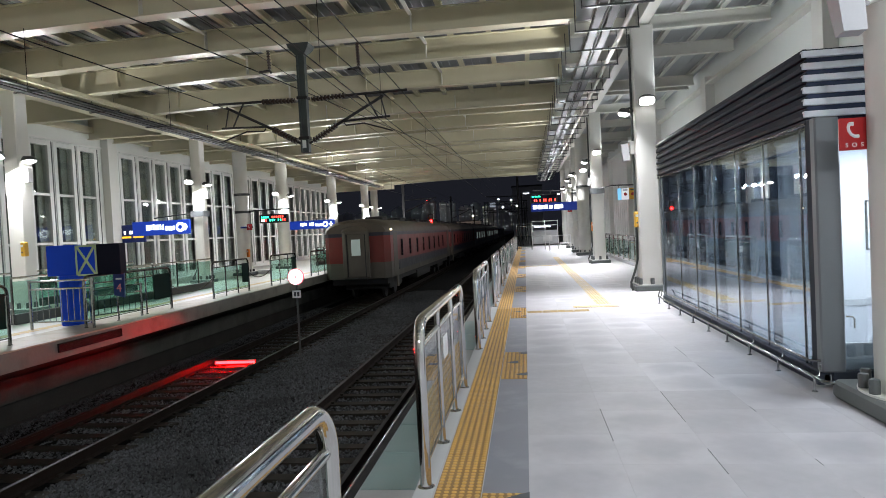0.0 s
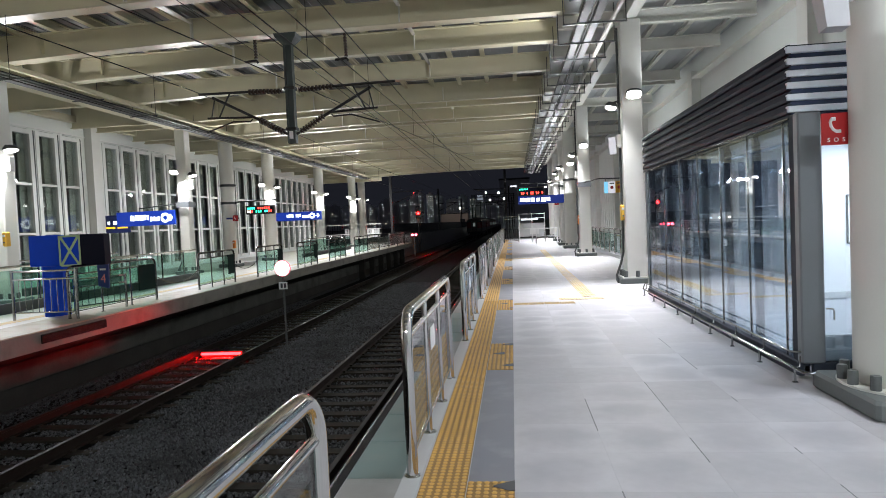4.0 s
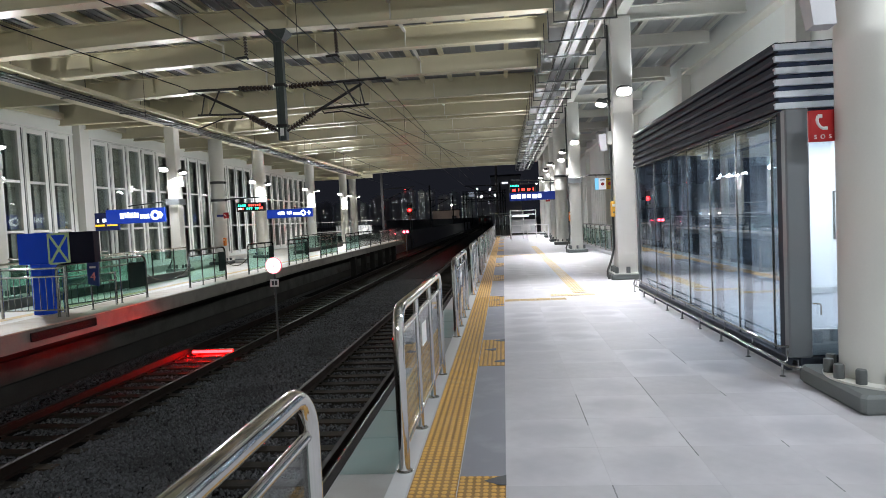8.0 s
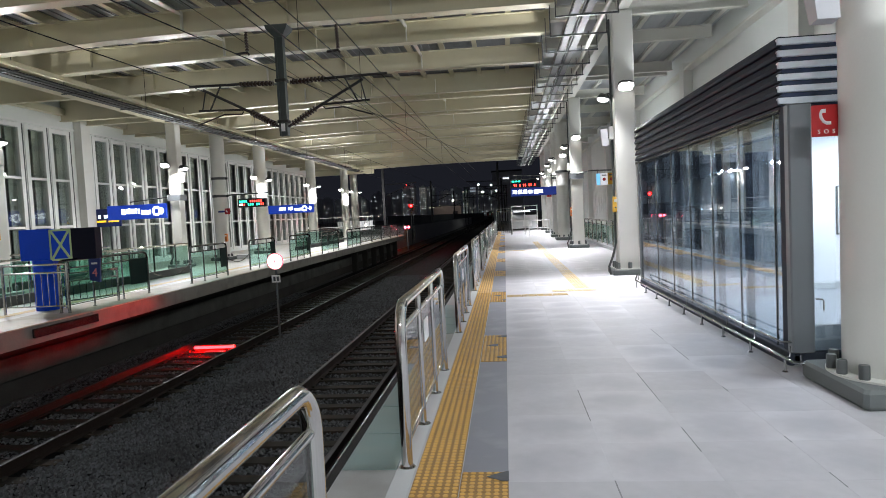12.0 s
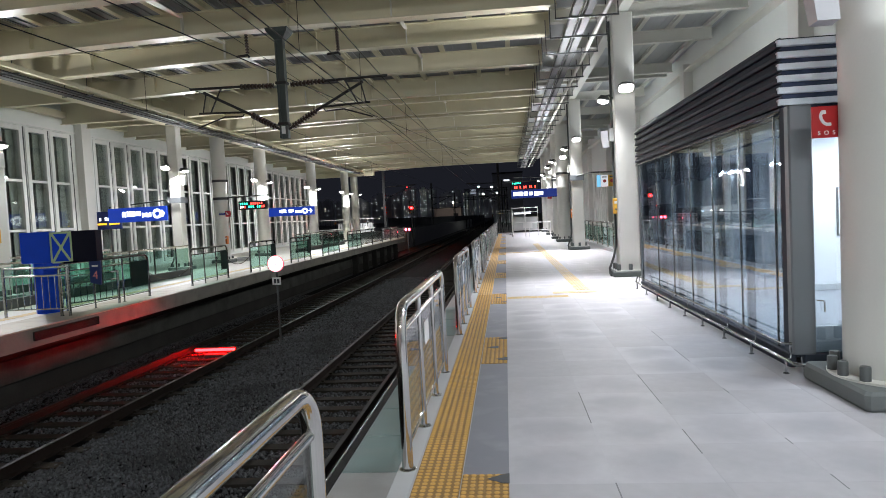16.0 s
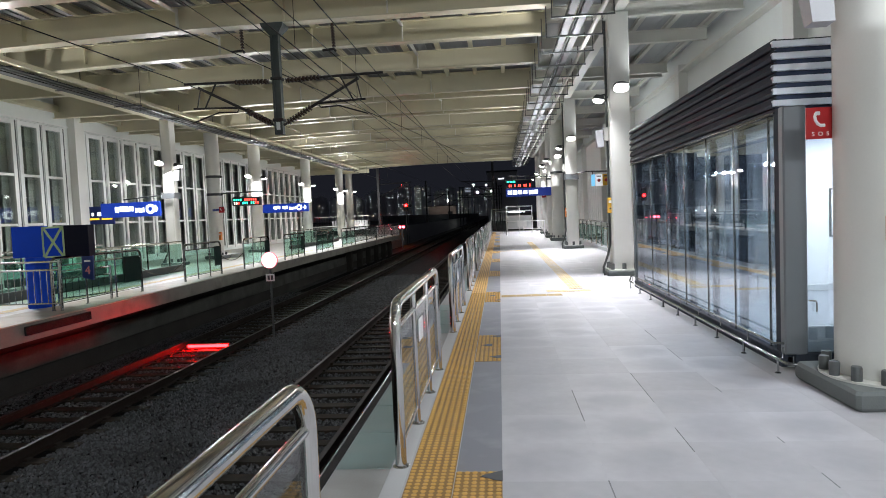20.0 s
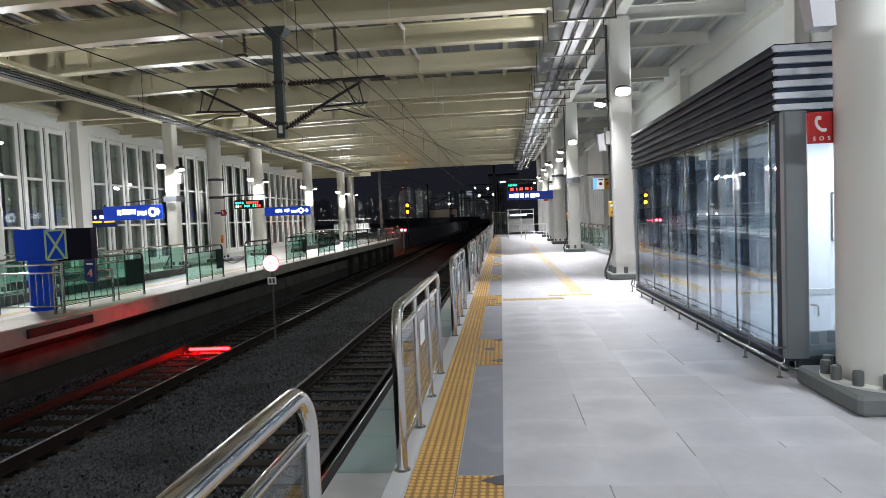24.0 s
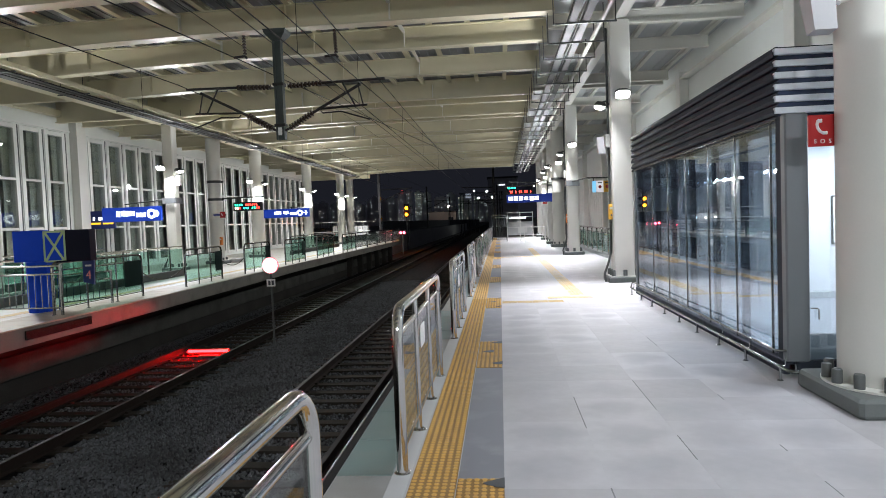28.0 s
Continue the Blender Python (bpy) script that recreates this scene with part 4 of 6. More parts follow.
part("bracket", Shape().tube([(-0.05, 0, 0.2), (0.13, 0, 0.2)], 0.02, 8), DARK_STEEL, j, "", True)
j = thing("speaker", 2.63, 5.3, 3.02, "white loudspeaker on a steel bracket high on the round column", "speaker", "column speakers")
part("box", Shape().loft([[(-0.17, -0.09, 0), (0.0, -0.09, 0), (0.02, 0.09, 0), (-0.15, 0.09, 0)], [(-0.25, -0.12, 0.5), (-0.05, -0.12, 0.5), (-0.03, 0.12, 0.5), (-0.23, 0.12, 0.5)]]), GREY_BOX, j)
part("bracket", Shape().tube([(-0.05, 0, 0.3), (0.05, 0.0, 0.22), (0.2, 0.1, 0.28)], 0.022, 8), CHROME, j, "", True)

for x, y, zs, r in ((-13.7, 29.6, (3.1, 3.95), 0.34), (3.2, 35.2, (3.72,), 0.34), (3.25, 39.4, (3.6,), 0.34)):
    for z in zs:
        c = thing("clamp_band", x, y, z, "dark steel clamp band round a column", "clamp", "column clamps")
        part("band", Shape().turned(0, 0, [(r, -0.06), (r + 0.012, -0.06), (r + 0.012, 0.06), (r, 0.06)], 32), DARK_STEEL, c, "", True)
        part("lug", Shape().box(r, r + 0.09, -0.05, 0.05, -0.05, 0.05, 0.01), DARK_STEEL, c)
for x, y, z in ((-13.65, 25.45, 2.93), (3.1, 27.6, 3.05)):
    c = thing("clamp_band", x, y, z, "grey steel clamp band round a square column", "clamp", "column clamps")
    for s in (-1, 1):
        part("side_plate", Shape().box(s * 0.275 - 0.012, s * 0.275 + 0.012, -0.3, 0.3, -0.12, 0.12, 0.004), POST_GREY, c)
        part("face_plate", Shape().box(-0.262, 0.262, s * 0.275 - 0.012, s * 0.275 + 0.012, -0.12, 0.12, 0.004), POST_GREY, c)
b = thing("floor_box", -13.0, 30.3, 0, "small white box on the floor beside a column", "box")
part("body", Shape().box(-0.3, 0.3, -0.2, 0.2, 0, 0.16, 0.02), WHITE_PAINT, b)
part("lid", Shape().box(-0.31, 0.31, -0.21, 0.21, 0.16, 0.19, 0.01), CREAM_DECK, b)

# light of the floodlights: one head looks down the platform, one across under the roof
for x, y, down, across in [(2.6, 15.9, 168, 130), (2.7, 27.6, 210, 150), (2.8, 35.2, 65, 95), (2.85, 39.4, 65, 70), (2.9, 47.2, 220, 110), (3.0, 54.5, 220, 110)]:
    flood(x + 0.05, y - 0.42, 4.42, down, x - 0.5, y - 2.75, 0.0, 0.3, 96)
    flood(x - 0.60, y - 0.1, 4.45, across, x - 6.0, y - 1.5, 7.0)
# Fill lamps added without heads, brightening the east side under the roof.
for x, y in [(3.5, 15.9), (3.6, 27.6)]:
    flood(x, y - 0.5, 4.45, 38, x + 2.0, y - 1.0, 6.5, tone=LAMP_COOL)
# Unseen lamps added on the near column and behind the camera, no heads drawn.
flood(2.45, 5.2, 4.5, 95, -4.0, 4.0, 7.0)
flood(0.0, -5.5, 4.5, 190, 3.0, 5.0, 1.9, tone=LAMP_COOL)
flood(1.7, -5.5, 4.2, 190, 3.0, 5.0, 1.9, tone=LAMP_COOL)
flood(2.5, -5.5, 4.5, 120, -4.0, -4.0, 7.0)
flood(3.7, 4.2, 4.5, 125, 3.4, 2.0, tone=LAMP_COOL)
# Those at -3.8 and 5.9 are added out of view, without columns.
for y in (-3.8, 5.9, 15.75, 25.45, 34.9, 44.4, 53.9):
    if y > 0:
        flood(-13.38, y - 0.46, 4.1, 300, -12.9, y - 2.4, 0.0, 0.3, 160)
        # Third lamp added to brighten the wall top; columns carry only two heads.
        flood(-14.1, y - 0.5, 4.25, 26, -17.5, y - 2.5, 5.6)
    flood(-12.85, y - 0.1, 4.15, 140 if y > 30 else 105 if y > 20 else 60 if y > 10 else 22, -8.5, y - 1.0, 7.0)
# Fill lamp added past the last far column, lighting the railing beyond.
flood(-13.1, 58.0, 4.1, 350, -14.5, 62.0, 0.5)

# ---- SOS sign and call boxes ----
s = thing("sos_sign", 2.762, 5.75, 2.303, "red emergency telephone sign with white handset on the round column", "sign")
part("panel", Shape().box(-0.114, 0.124, -0.012, 0.012, -0.134, 0.134, 0.005), RED_SIGN, s)
part("bracket", Shape().box(0.02, 0.16, 0.012, 0.03, -0.05, 0.05), CHROME_DARK, s)
hs = Shape()
pts = [(-0.035, 0.085), (-0.045, 0.055), (-0.04, 0.025), (-0.022, -0.005), (0.008, -0.025)]
hs.tube([(u, -0.014, w) for u, w in pts], 0.013, 8)
hs.box(-0.042, -0.002, -0.022, -0.012, 0.066, 0.098, 0.008)
hs.box(-0.002, 0.04, -0.022, -0.012, -0.036, -0.008, 0.008)
part("handset_symbol", hs, WHITE_PAINT, s, "white handset symbol", True)
letters("S  O  S", 0.05, WHITE_PAINT, pose(0.0, -0.015, -0.094, 90, 0, 0), s)
for x, y, z in ((2.72, 38.9, 2.6), (-13.2, 29.2, 2.35)):
    s = thing("sos_sign", x, y, z, "red emergency telephone sign on a column", "sign")
    part("panel", Shape().box(-0.12, 0.14, -0.012, 0.012, -0.14, 0.14, 0.005), RED_SIGN, s)
    part("bracket", Shape().box(0.1, 0.45 if x > 0 else -0.4, 0.0, 0.42, -0.04, 0.04) if x > 0 else Shape().box(-0.45, 0.0, 0.0, 0.4, -0.04, 0.04), CHROME_DARK, s)
    part("handset_symbol", Shape().tube([(-0.04, -0.016, 0.08), (-0.05, -0.016, 0.02), (0.02, -0.016, -0.04)], 0.018, 6), WHITE_PAINT, s)
for x, y, z, m, lab in ((2.70, 15.9, 1.72, AMBER_BOX, "yellow call box on the side of a column"), (2.85, 27.5, 1.55, ORANGE, "orange call box on a column"), (-13.3, 29.15, 1.1, ORANGE, "orange call box on a round column"), (-13.3, 15.4, 1.75, AMBER_BOX, "yellow call box on a column")):
    s = thing("call_box", x, y, z, lab, "call box", "call boxes")
    part("case", Shape().box(-0.055, 0.055, -0.09, 0.09, -0.19, 0.19, 0.02), m, s)
    part("label_plate", Shape().box(-0.035, 0.035, -0.094, -0.09, 0.06, 0.12), WHITE_PAINT, s, "small white label")
    part("button", Shape().disc(0, -0.1, -0.08, 0.022, 0.012, 12), DARK_MARK, s)

# ---- waiting room with glass walls ----
SX, SY0, SY1 = 2.80, 6.50, 13.4
room = thing("waiting_room", SX, SY0, 0, "glass-walled platform waiting room with a charcoal louvred fascia", "shelter")
L = SY1 - SY0
part("floor_slab", Shape().box(0.0, 3.4, 0, L, 0, 0.1), ROOM_GREY, room)
part("base_sill", Shape().box(-0.06, 0.06, 0.0, L, 0.0, 0.14, 0.01), FASCIA_DARK, room, "dark metal sill")
part("front_sill", Shape().box(0.06, 3.4, -0.05, 0.06, 0.0, 0.14, 0.01), FASCIA_DARK, room, "dark metal sill")
part("corner_mullion", Shape().box(-0.045, 0.05, 0.025, 0.15, 0.14, 2.56, 0.01), FASCIA_DARK, room, "dark corner mullion")
part("corner_post", Shape().box(-0.06, 0.16, -0.09, 0.02, 0.14, 2.56, 0.015), POST_GREY, room, "grey aluminium corner post")
part("corner_post", Shape().box(-0.05, 0.08, L - 0.08, L, 0.14, 2.56, 0.01), POST_GREY, room)
ys = [0.34, 1.33, 2.32, 3.35, 4.38, 5.45, L - 0.08]
prev = 0.15
for i, y in enumerate(ys):
    pane = part("side_pane", Shape().box(-0.022, -0.010, prev + 0.006, y - 0.006, 0.14, 2.55), CLEAR_GLASS, room, "clear glass pane reflecting the station" if i == 0 else "")
    mid = (prev + y) / 2
    inner = Shape().box(-0.006, 0.006, -(y - prev) / 2 + 0.01, (y - prev) / 2 - 0.01, 0.14, 2.55)
    q = part("inner_pane", inner, CLEAR_GLASS, room)
    q.matrix_basis = pose(0.03, mid, 0, 0, 0, 0.45)
    part("mullion", Shape().box(-0.028, -0.006, y - 0.008, y + 0.008, 0.14, 2.55), CHROME_DARK, room)
    part("inner_mullion", Shape().box(0.045, 0.12, y - 0.035, y + 0.035, 0.14, 2.55), FASCIA_DARK, room)
    prev = y
# louvred fascia: six blades on each face
part("fascia_backing", Shape().box(0.0, 3.4, 0.19, L + 0.12, 2.56, 3.24), FASCIA_BLUE, room, "navy backing of the fascia")
part("fascia_foot", Shape().box(-0.05, 3.4, 0.12, L + 0.16, 2.53, 2.56), FASCIA_DARK, room)
part("drip_trim", Shape().tube([(-0.05, 0.12, 2.525), (-0.05, L + 0.16, 2.525)], 0.012, 8), CHROME_DARK, room, "bright trim under the fascia", True)
# Front blades carry their lit silver-white in the colour; side blades are charcoal.
for k in range(6):
    z = 2.60 + 0.116 * k
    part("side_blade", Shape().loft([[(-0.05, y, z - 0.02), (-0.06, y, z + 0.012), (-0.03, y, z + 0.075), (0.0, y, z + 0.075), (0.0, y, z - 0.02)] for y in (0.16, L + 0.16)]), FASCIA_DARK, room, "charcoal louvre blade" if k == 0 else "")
    part("front_blade", Shape().box(-0.05, 3.4, 0.13, 0.19, z - 0.008, z + 0.054, 0.006), FASCIA_FRONT_LIT, room, "front louvre blade coloured in its lit silver-white" if k == 0 else "")
part("roof_sheet", Shape().box(0.0, 3.4, 0.2, L + 0.14, 3.24, 3.26), FASCIA_DARK, room)
# interior
part("rear_wall", Shape().box(3.3, 3.4, 0, L, 0.1, 2.56), ROOM_WHITE, room, "white inner wall")
part("end_wall", Shape().box(0.1, 3.3, L - 0.1, L, 0.1, 2.56), ROOM_GREY, room, "grey end wall")
part("inner_ceiling", Shape().box(0.1, 3.3, 0.1, L - 0.1, 2.44, 2.5), ROOM_WHITE, room)
part("partition", Shape().box(0.62, 3.3, 1.42, 1.5, 0.1, 2.44), ROOM_WHITE, room, "white partition wall")
part("partition_skirting", Shape().box(0.60, 3.3, 1.405, 1.42, 0.1, 0.56), SKIRTING, room, "pale grey lower panel")
part("dado_rail", Shape().box(0.60, 3.3, 1.395, 1.42, 0.56, 0.64, 0.006), ROOM_GREY, room, "grey dado rail")
part("notice_frame", Shape().box(1.10, 1.32, 1.40, 1.42, 1.2, 1.78, 0.006), CHROME_DARK, room, "framed notice")
part("notice_sheet", Shape().box(1.12, 1.30, 1.394, 1.40, 1.22, 1.76), WHITE_PAINT, room)
for k in range(9):
    part("notice_line", Shape().box(1.15, 1.27 - 0.02 * (k % 3), 1.390, 1.394, 1.30 + 0.045 * k, 1.312 + 0.045 * k), PLINTH, room)
# Its grey stands in for the plinth mirrored in the lower glass.
part("reflection_panel", Shape().box(0.16, 2.2, 0.02, 0.05, 0.14, 0.4, 0.005), ROOM_GREY, room, "grey panel behind the glass in place of the plinth's reflection")
part("front_pane", Shape().box(0.16, 2.2, -0.012, 0.0, 0.14, 2.5), CLEAR_GLASS, room, "clear front pane")
part("door_pull", Shape().tube([(0.2, -0.015, 0.66), (0.25, -0.04, 0.66), (0.26, -0.045, 0.64), (0.26, -0.045, 0.55)], 0.008, 8), CHROME, room, "", True)
part("ceiling_lamp", Shape().box(0.5, 1.7, 0.35, 0.75, 2.405, 2.44, 0.01), ROOM_GLOW, room, "white ceiling light")
part("ceiling_lamp", Shape().box(1.6, 2.6, 3.2, 3.4, 2.405, 2.44, 0.01), ROOM_GLOW, room)
lamp = bpy.data.lights.new("room_light", "AREA")
lamp.shape, lamp.size, lamp.size_y, lamp.energy, lamp.color = "RECTANGLE", 1.1, 0.35, 38, (0.95, 0.97, 1.0)
new("room_light", lamp).matrix_world = look((SX + 1.1, SY0 + 0.55, 2.39), (SX + 1.1, SY0 + 0.55, 0))
lamp = bpy.data.lights.new("room_light", "AREA")
lamp.shape, lamp.size, lamp.size_y, lamp.energy, lamp.color = "RECTANGLE", 1.0, 0.2, 115, (0.95, 0.97, 1.0)
new("room_light", lamp).matrix_world = look((SX + 2.1, SY0 + 3.3, 2.39), (SX + 2.1, SY0 + 3.3, 0))
for y in (2.0, 4.0):
    b = thing("bench", SX + 1.2, SY0 + y, 0.1, "tan waiting room bench with steel legs", "bench", "waiting room benches")
    part("seat", Shape().box(0, 1.6, 0, 0.45, 0.38, 0.43, 0.015), TAN, b)
    part("edge", Shape().box(-0.01, 1.61, -0.015, 0.0, 0.385, 0.425), CHROME, b)
    for x in (0.1, 1.5):
        part("leg", Shape().tube([(x, 0.05, 0), (x, 0.05, 0.38), (x, 0.4, 0.38), (x, 0.4, 0)], 0.016, 8), CHROME, b, "", True)
# kick rail along the glass
k = thing("kick_rail", 2.61, 6.05, 0, "low stainless double kick rail along the waiting room", "railing")
n = 7.2
bend = [(0.0, 0.09), (0.006, 0.045), (0.025, 0.016), (0.06, 0.0), (0.6, -0.02)]
part("lower_rail", Shape().tube([(0, n, 0.135)] + [(u, w, 0.135) for u, w in bend], 0.016, 10), CHROME_DARK, k, "thick polished lower rail bent round the corner", True)
part("upper_rail", Shape().tube([(0.0, n, 0.135), (0.03, n + 0.01, 0.22), (0.05, n, 0.25), (0.05, 0.42, 0.25), (0.15, 0.38, 0.25)], 0.012, 10), CHROME_DARK, k, "thin upper rail ending at the corner post", True)
for i in range(9):
    y = 0.22 + i * 0.86
    part("foot", Shape().tube([(0.0, y, 0.13), (0.0, y, 0.0)], 0.013, 8), CHROME_SOFT, k, "", True)
    part("floor_flange", Shape().turned(0.0, y, [(0.028, 0.0), (0.028, 0.006), (0.016, 0.012)], 12), CHROME_SOFT, k, "", True)
    part("link", Shape().tube([(0.05, y, 0.25), (0.045, y, 0.15), (0.0, y, 0.14)], 0.007, 8), CHROME_DARK, k, "", True)

# ---- overhead line ----
OX, OY = -5.06, 14.60
d = thing("drop_post", OX, OY, 3.70, "dark green-grey steel drop post hanging from a roof girder", "mast")
part("shaft", Shape().box(-0.055, 0.055, -0.07, 0.07, 0.0, 2.4, 0.008), GREEN_STEEL, d)
for sx in (-1, 1):
    part("flange", Shape().box(sx * 0.075 - 0.022, sx * 0.075 + 0.022, -0.09, 0.09, 0.0, 2.4), GREEN_STEEL, d)
part("head", Shape().loft([[(-0.1, -0.1, 2.28), (0.1, -0.1, 2.28), (0.1, 0.1, 2.28), (-0.1, 0.1, 2.28)], [(-0.24, -0.2, 2.44), (0.24, -0.2, 2.44), (0.24, 0.2, 2.44), (-0.24, 0.2, 2.44)], [(-0.27, -0.22, 2.53), (0.27, -0.22, 2.53), (0.27, 0.22, 2.53), (-0.27, 0.22, 2.53)]]), GREEN_STEEL, d, "flared bolted head")
part("number_plate", Shape().box(-0.045, 0.045, -0.096, -0.09, 0.1, 0.28), WHITE_PAINT, d, "small white plate")
for z in (0.3, 1.25):
    part("clamp", Shape().box(-0.13, 0.13, -0.11, 0.11, z, z + 0.07, 0.01), BLACK_IRON, d)


def ribbed(s, a, b, r0=0.03, r1=0.062, n=9):
    """Alternating sheds along a line from a to b."""
    a, b = Vector(a), Vector(b)
    d = (b - a).normalized()
    side = d.cross(Vector((0, 1, 0))).normalized()
    up = d.cross(side)
    rings = []
    for k in range(2 * n + 1):
        for r in ((r0, r1) if k % 2 else (r1, r0)):
            c = a.lerp(b, k / (2 * n))
            rings.append([tuple(c + (side * math.cos(t) + up * math.sin(t)) * r) for t in [2 * math.pi * q / 10 for q in range(10)]])
    s.loft(rings)


for sx, nm in ((-0.964, "cantilever"), (0.964, "cantilever")):
    c = thing(nm, OX, OY, 3.915, "black overhead line cantilever with ribbed insulators", "cantilever", "overhead line cantilevers")
    e = 2.35 if sx < 0 else 2.6
    s = Shape()
    s.tube([(sx * 1.05, 0, 1.06), (sx * e, 0, 1.08)], 0.03, 10)
    part("top_tube", s, BLACK_IRON, c, "", True)
    s = Shape()
    ribbed(s, (sx * 0.22, 0, 1.03), (sx * 1.05, 0, 1.06))
    part("top_insulator", s, INSULATOR, c, "ribbed insulator")
    s = Shape()
    ribbed(s, (sx * 0.2, 0, 0.05), (sx * 0.8, 0, 0.38), 0.035, 0.075)
    part("stay_insulator", s, INSULATOR, c, "ribbed insulator")
    part("stay_tube", Shape().tube([(sx * 0.1, 0, 0.0), (sx * 0.2, 0, 0.05)], 0.03, 8), BLACK_IRON, c, "", True)
    part("diagonal_tube", Shape().tube([(sx * 0.8, 0, 0.38), (sx * 2.0, 0, 0.98)], 0.034, 10), BLACK_IRON, c, "", True)
    part("registration_tube", Shape().tube([(sx * 0.95, 0, 0.46), (sx * 2.15, 0, 0.5)], 0.025, 8), BLACK_IRON, c, "", True)
    part("strut", Shape().tube([(sx * 1.85, 0, 0.5), (sx * 1.55, 0, 1.06)], 0.02, 8), BLACK_IRON, c, "", True)
    part("strut", Shape().tube([(sx * 2.05, 0, 0.5), (sx * 1.95, 0, 0.94)], 0.016, 8), BLACK_IRON, c, "", True)
    part("steady_arm", Shape().tube([(sx * 1.0, 0, 0.42), (sx * 1.05, 0, 0.36), (sx * 1.5, 0.0, 0.38), (sx * 2.2, 0, 0.16)], 0.018, 8), BLACK_IRON, c, "", True)
for x, z in ((-5.93, 6.4), (-3.73, 6.3)):
    s = thing("hanger", x, 14.75, z, "short ribbed hanger insulator below a girder", "insulator", "hanger insulators")
    q = Shape()
    ribbed(q, (0, 0, 0), (0.02, 0, -0.62), 0.022, 0.045, 9)
    part("insulator", q, INSULATOR, s)
    part("cap", Shape().box(-0.16, 0.16, -0.06, 0.06, -0.02, 0.06), BLACK_IRON, s)
    part("clamp", Shape().tube([(-0.25, 0, -0.68), (0.02, 0, -0.66), (0.06, 0, -0.72)], 0.03, 8), BLACK_IRON, s, "", True)


def wire(name, pts, r, label):
    tagged(new(name, Shape().tube(pts, r, 6).mesh(name, WIRE, True)), label, "wire", "overhead wires")


for x in (FAR_TRACK, NEAR_TRACK + 0.3):
    dip = 0.22 if x == FAR_TRACK else 0.0
    wire("messenger_wire", [(x, -12, 5.35 - dip), (x, 0, 5.2 - 1.2 * dip), (x, 9.2, 5.17 - dip), (x, OY, 5.16 - 0.2 * dip), (x, 35, 5.0), (x, 56, 5.1), (x, 120, 5.0), (x, 300, 5.1)], 0.011, "thin messenger wire above the track")
    wire("contact_wire", [(x, -12, 4.16), (x, OY, 4.14), (x, 56, 4.14), (x, 300, 4.14)], 0.009, "thin contact wire above the track")
    for y in (4, 9, 13, 19, 24, 30, 36, 43, 50):
        wire("dropper", [(x, y, 4.14), (x, y, 5.12)], 0.005, "fine dropper between the wires")
wire("feeder_wire", [(-8.2, 0.7, 5.75), (-6.05, 14.75, 5.66), (-2.2, 41, 5.55)], 0.013, "dark feeder wire crossing below the roof")
wire("feeder_wire", [(-5.25, -6, 6.05), (-5.25, OY, 6.02), (-5.2, 56, 6.0)], 0.012, "dark feeder wire below the roof")
wire("feeder_wire", [(-4.5, -6, 5.95), (-3.83, 14.75, 5.6), (-2.6, 45, 5.4), (-2.3, 56, 5.35)], 0.012, "dark feeder wire below the roof")
wire("feeder_wire", [(-6.3, -6, 6.2), (-6.2, OY, 6.15), (-6.1, 56, 6.1)], 0.008, "thin wire below the roof")
wire("feeder_wire", [(-12.2, 6, 5.83), (-12.2, 30, 5.83), (-12.2, 55, 5.83)], 0.02, "dark cable below the tray")

# ---- cable trays ----
t = thing("cable_tray", 1.5, 6, 5.55, "galvanised cable tray hung along the columns", "cable tray")
for x in (0.0, 0.26):
    part("tray", Shape().box(x, x + 0.14, 0, 49, 0.0, 0.02), GALV, t)
    for u in (x - 0.012, x + 0.142):
        part("side", Shape().box(u, u + 0.01, 0, 49, 0.02, 0.1), GALV, t)
part("pipe", Shape().tube([(0.70, 0, 0.1), (0.70, 49, 0.1)], 0.05, 10), SIDE_PAINT, t, "pale drain pipe", True)
part("pipe", Shape().tube([(0.205, 0, 0.03), (0.205, 49, 0.03)], 0.022, 8), DARK_STEEL, t, "dark cable", True)
for k in range(33):
    y = 1.35 + 1.45 * k
    part("hanger_bar", Shape().box(-0.32, 0.95, y - 0.02, y + 0.02, -0.03, 0.0), DARK_STEEL, t)
    part("hanger_rod", Shape().box(-0.315, -0.295, y - 0.01, y + 0.01, 0, 0.83), GALV, t)
    part("hanger_rod", Shape().box(0.92, 0.94, y - 0.01, y + 0.01, 0, 0.83), GALV, t)
t = thing("cable_tray", -12.75, 6, 5.85, "galvanised cable tray hung below the far roof edge", "cable tray")
part("tray", Shape().box(-0.2, 0.2, 0, 49, 0, 0.02), GALV, t)
for x in (-0.2, 0.2):
    part("side", Shape().box(x - 0.01, x + 0.01, 0, 49, 0, 0.1), GALV, t)
part("pipe", Shape().box(0.48, 0.6, 0, 49, 0.1, 0.22, 0.01), CREAM, t, "cream edge channel")
part("pipe", Shape().tube([(0.38, 0, 0.02), (0.38, 49, 0.02)], 0.03, 8), DARK_STEEL, t, "dark cable", True)
for k in range(17):
    y = 0.4 + 2.9 * k
    part("hanger_rod", Shape().box(0.5, 0.515, y, y + 0.015, 0.1, 0.5), DARK_STEEL, t)
    part("hanger_rod", Shape().box(-0.21, -0.195, y, y + 0.015, 0, 0.5), DARK_STEEL, t)
    part("hanger_bar", Shape().box(-0.3, 0.7, y - 0.01, y + 0.03, -0.03, 0.0), GALV, t)

# ---- signs on the far platform ----
b = thing("blue_pillar_sign", -10.1, 13.0, 0, "royal blue pillar sign with lime cross panel and black screen", "sign")
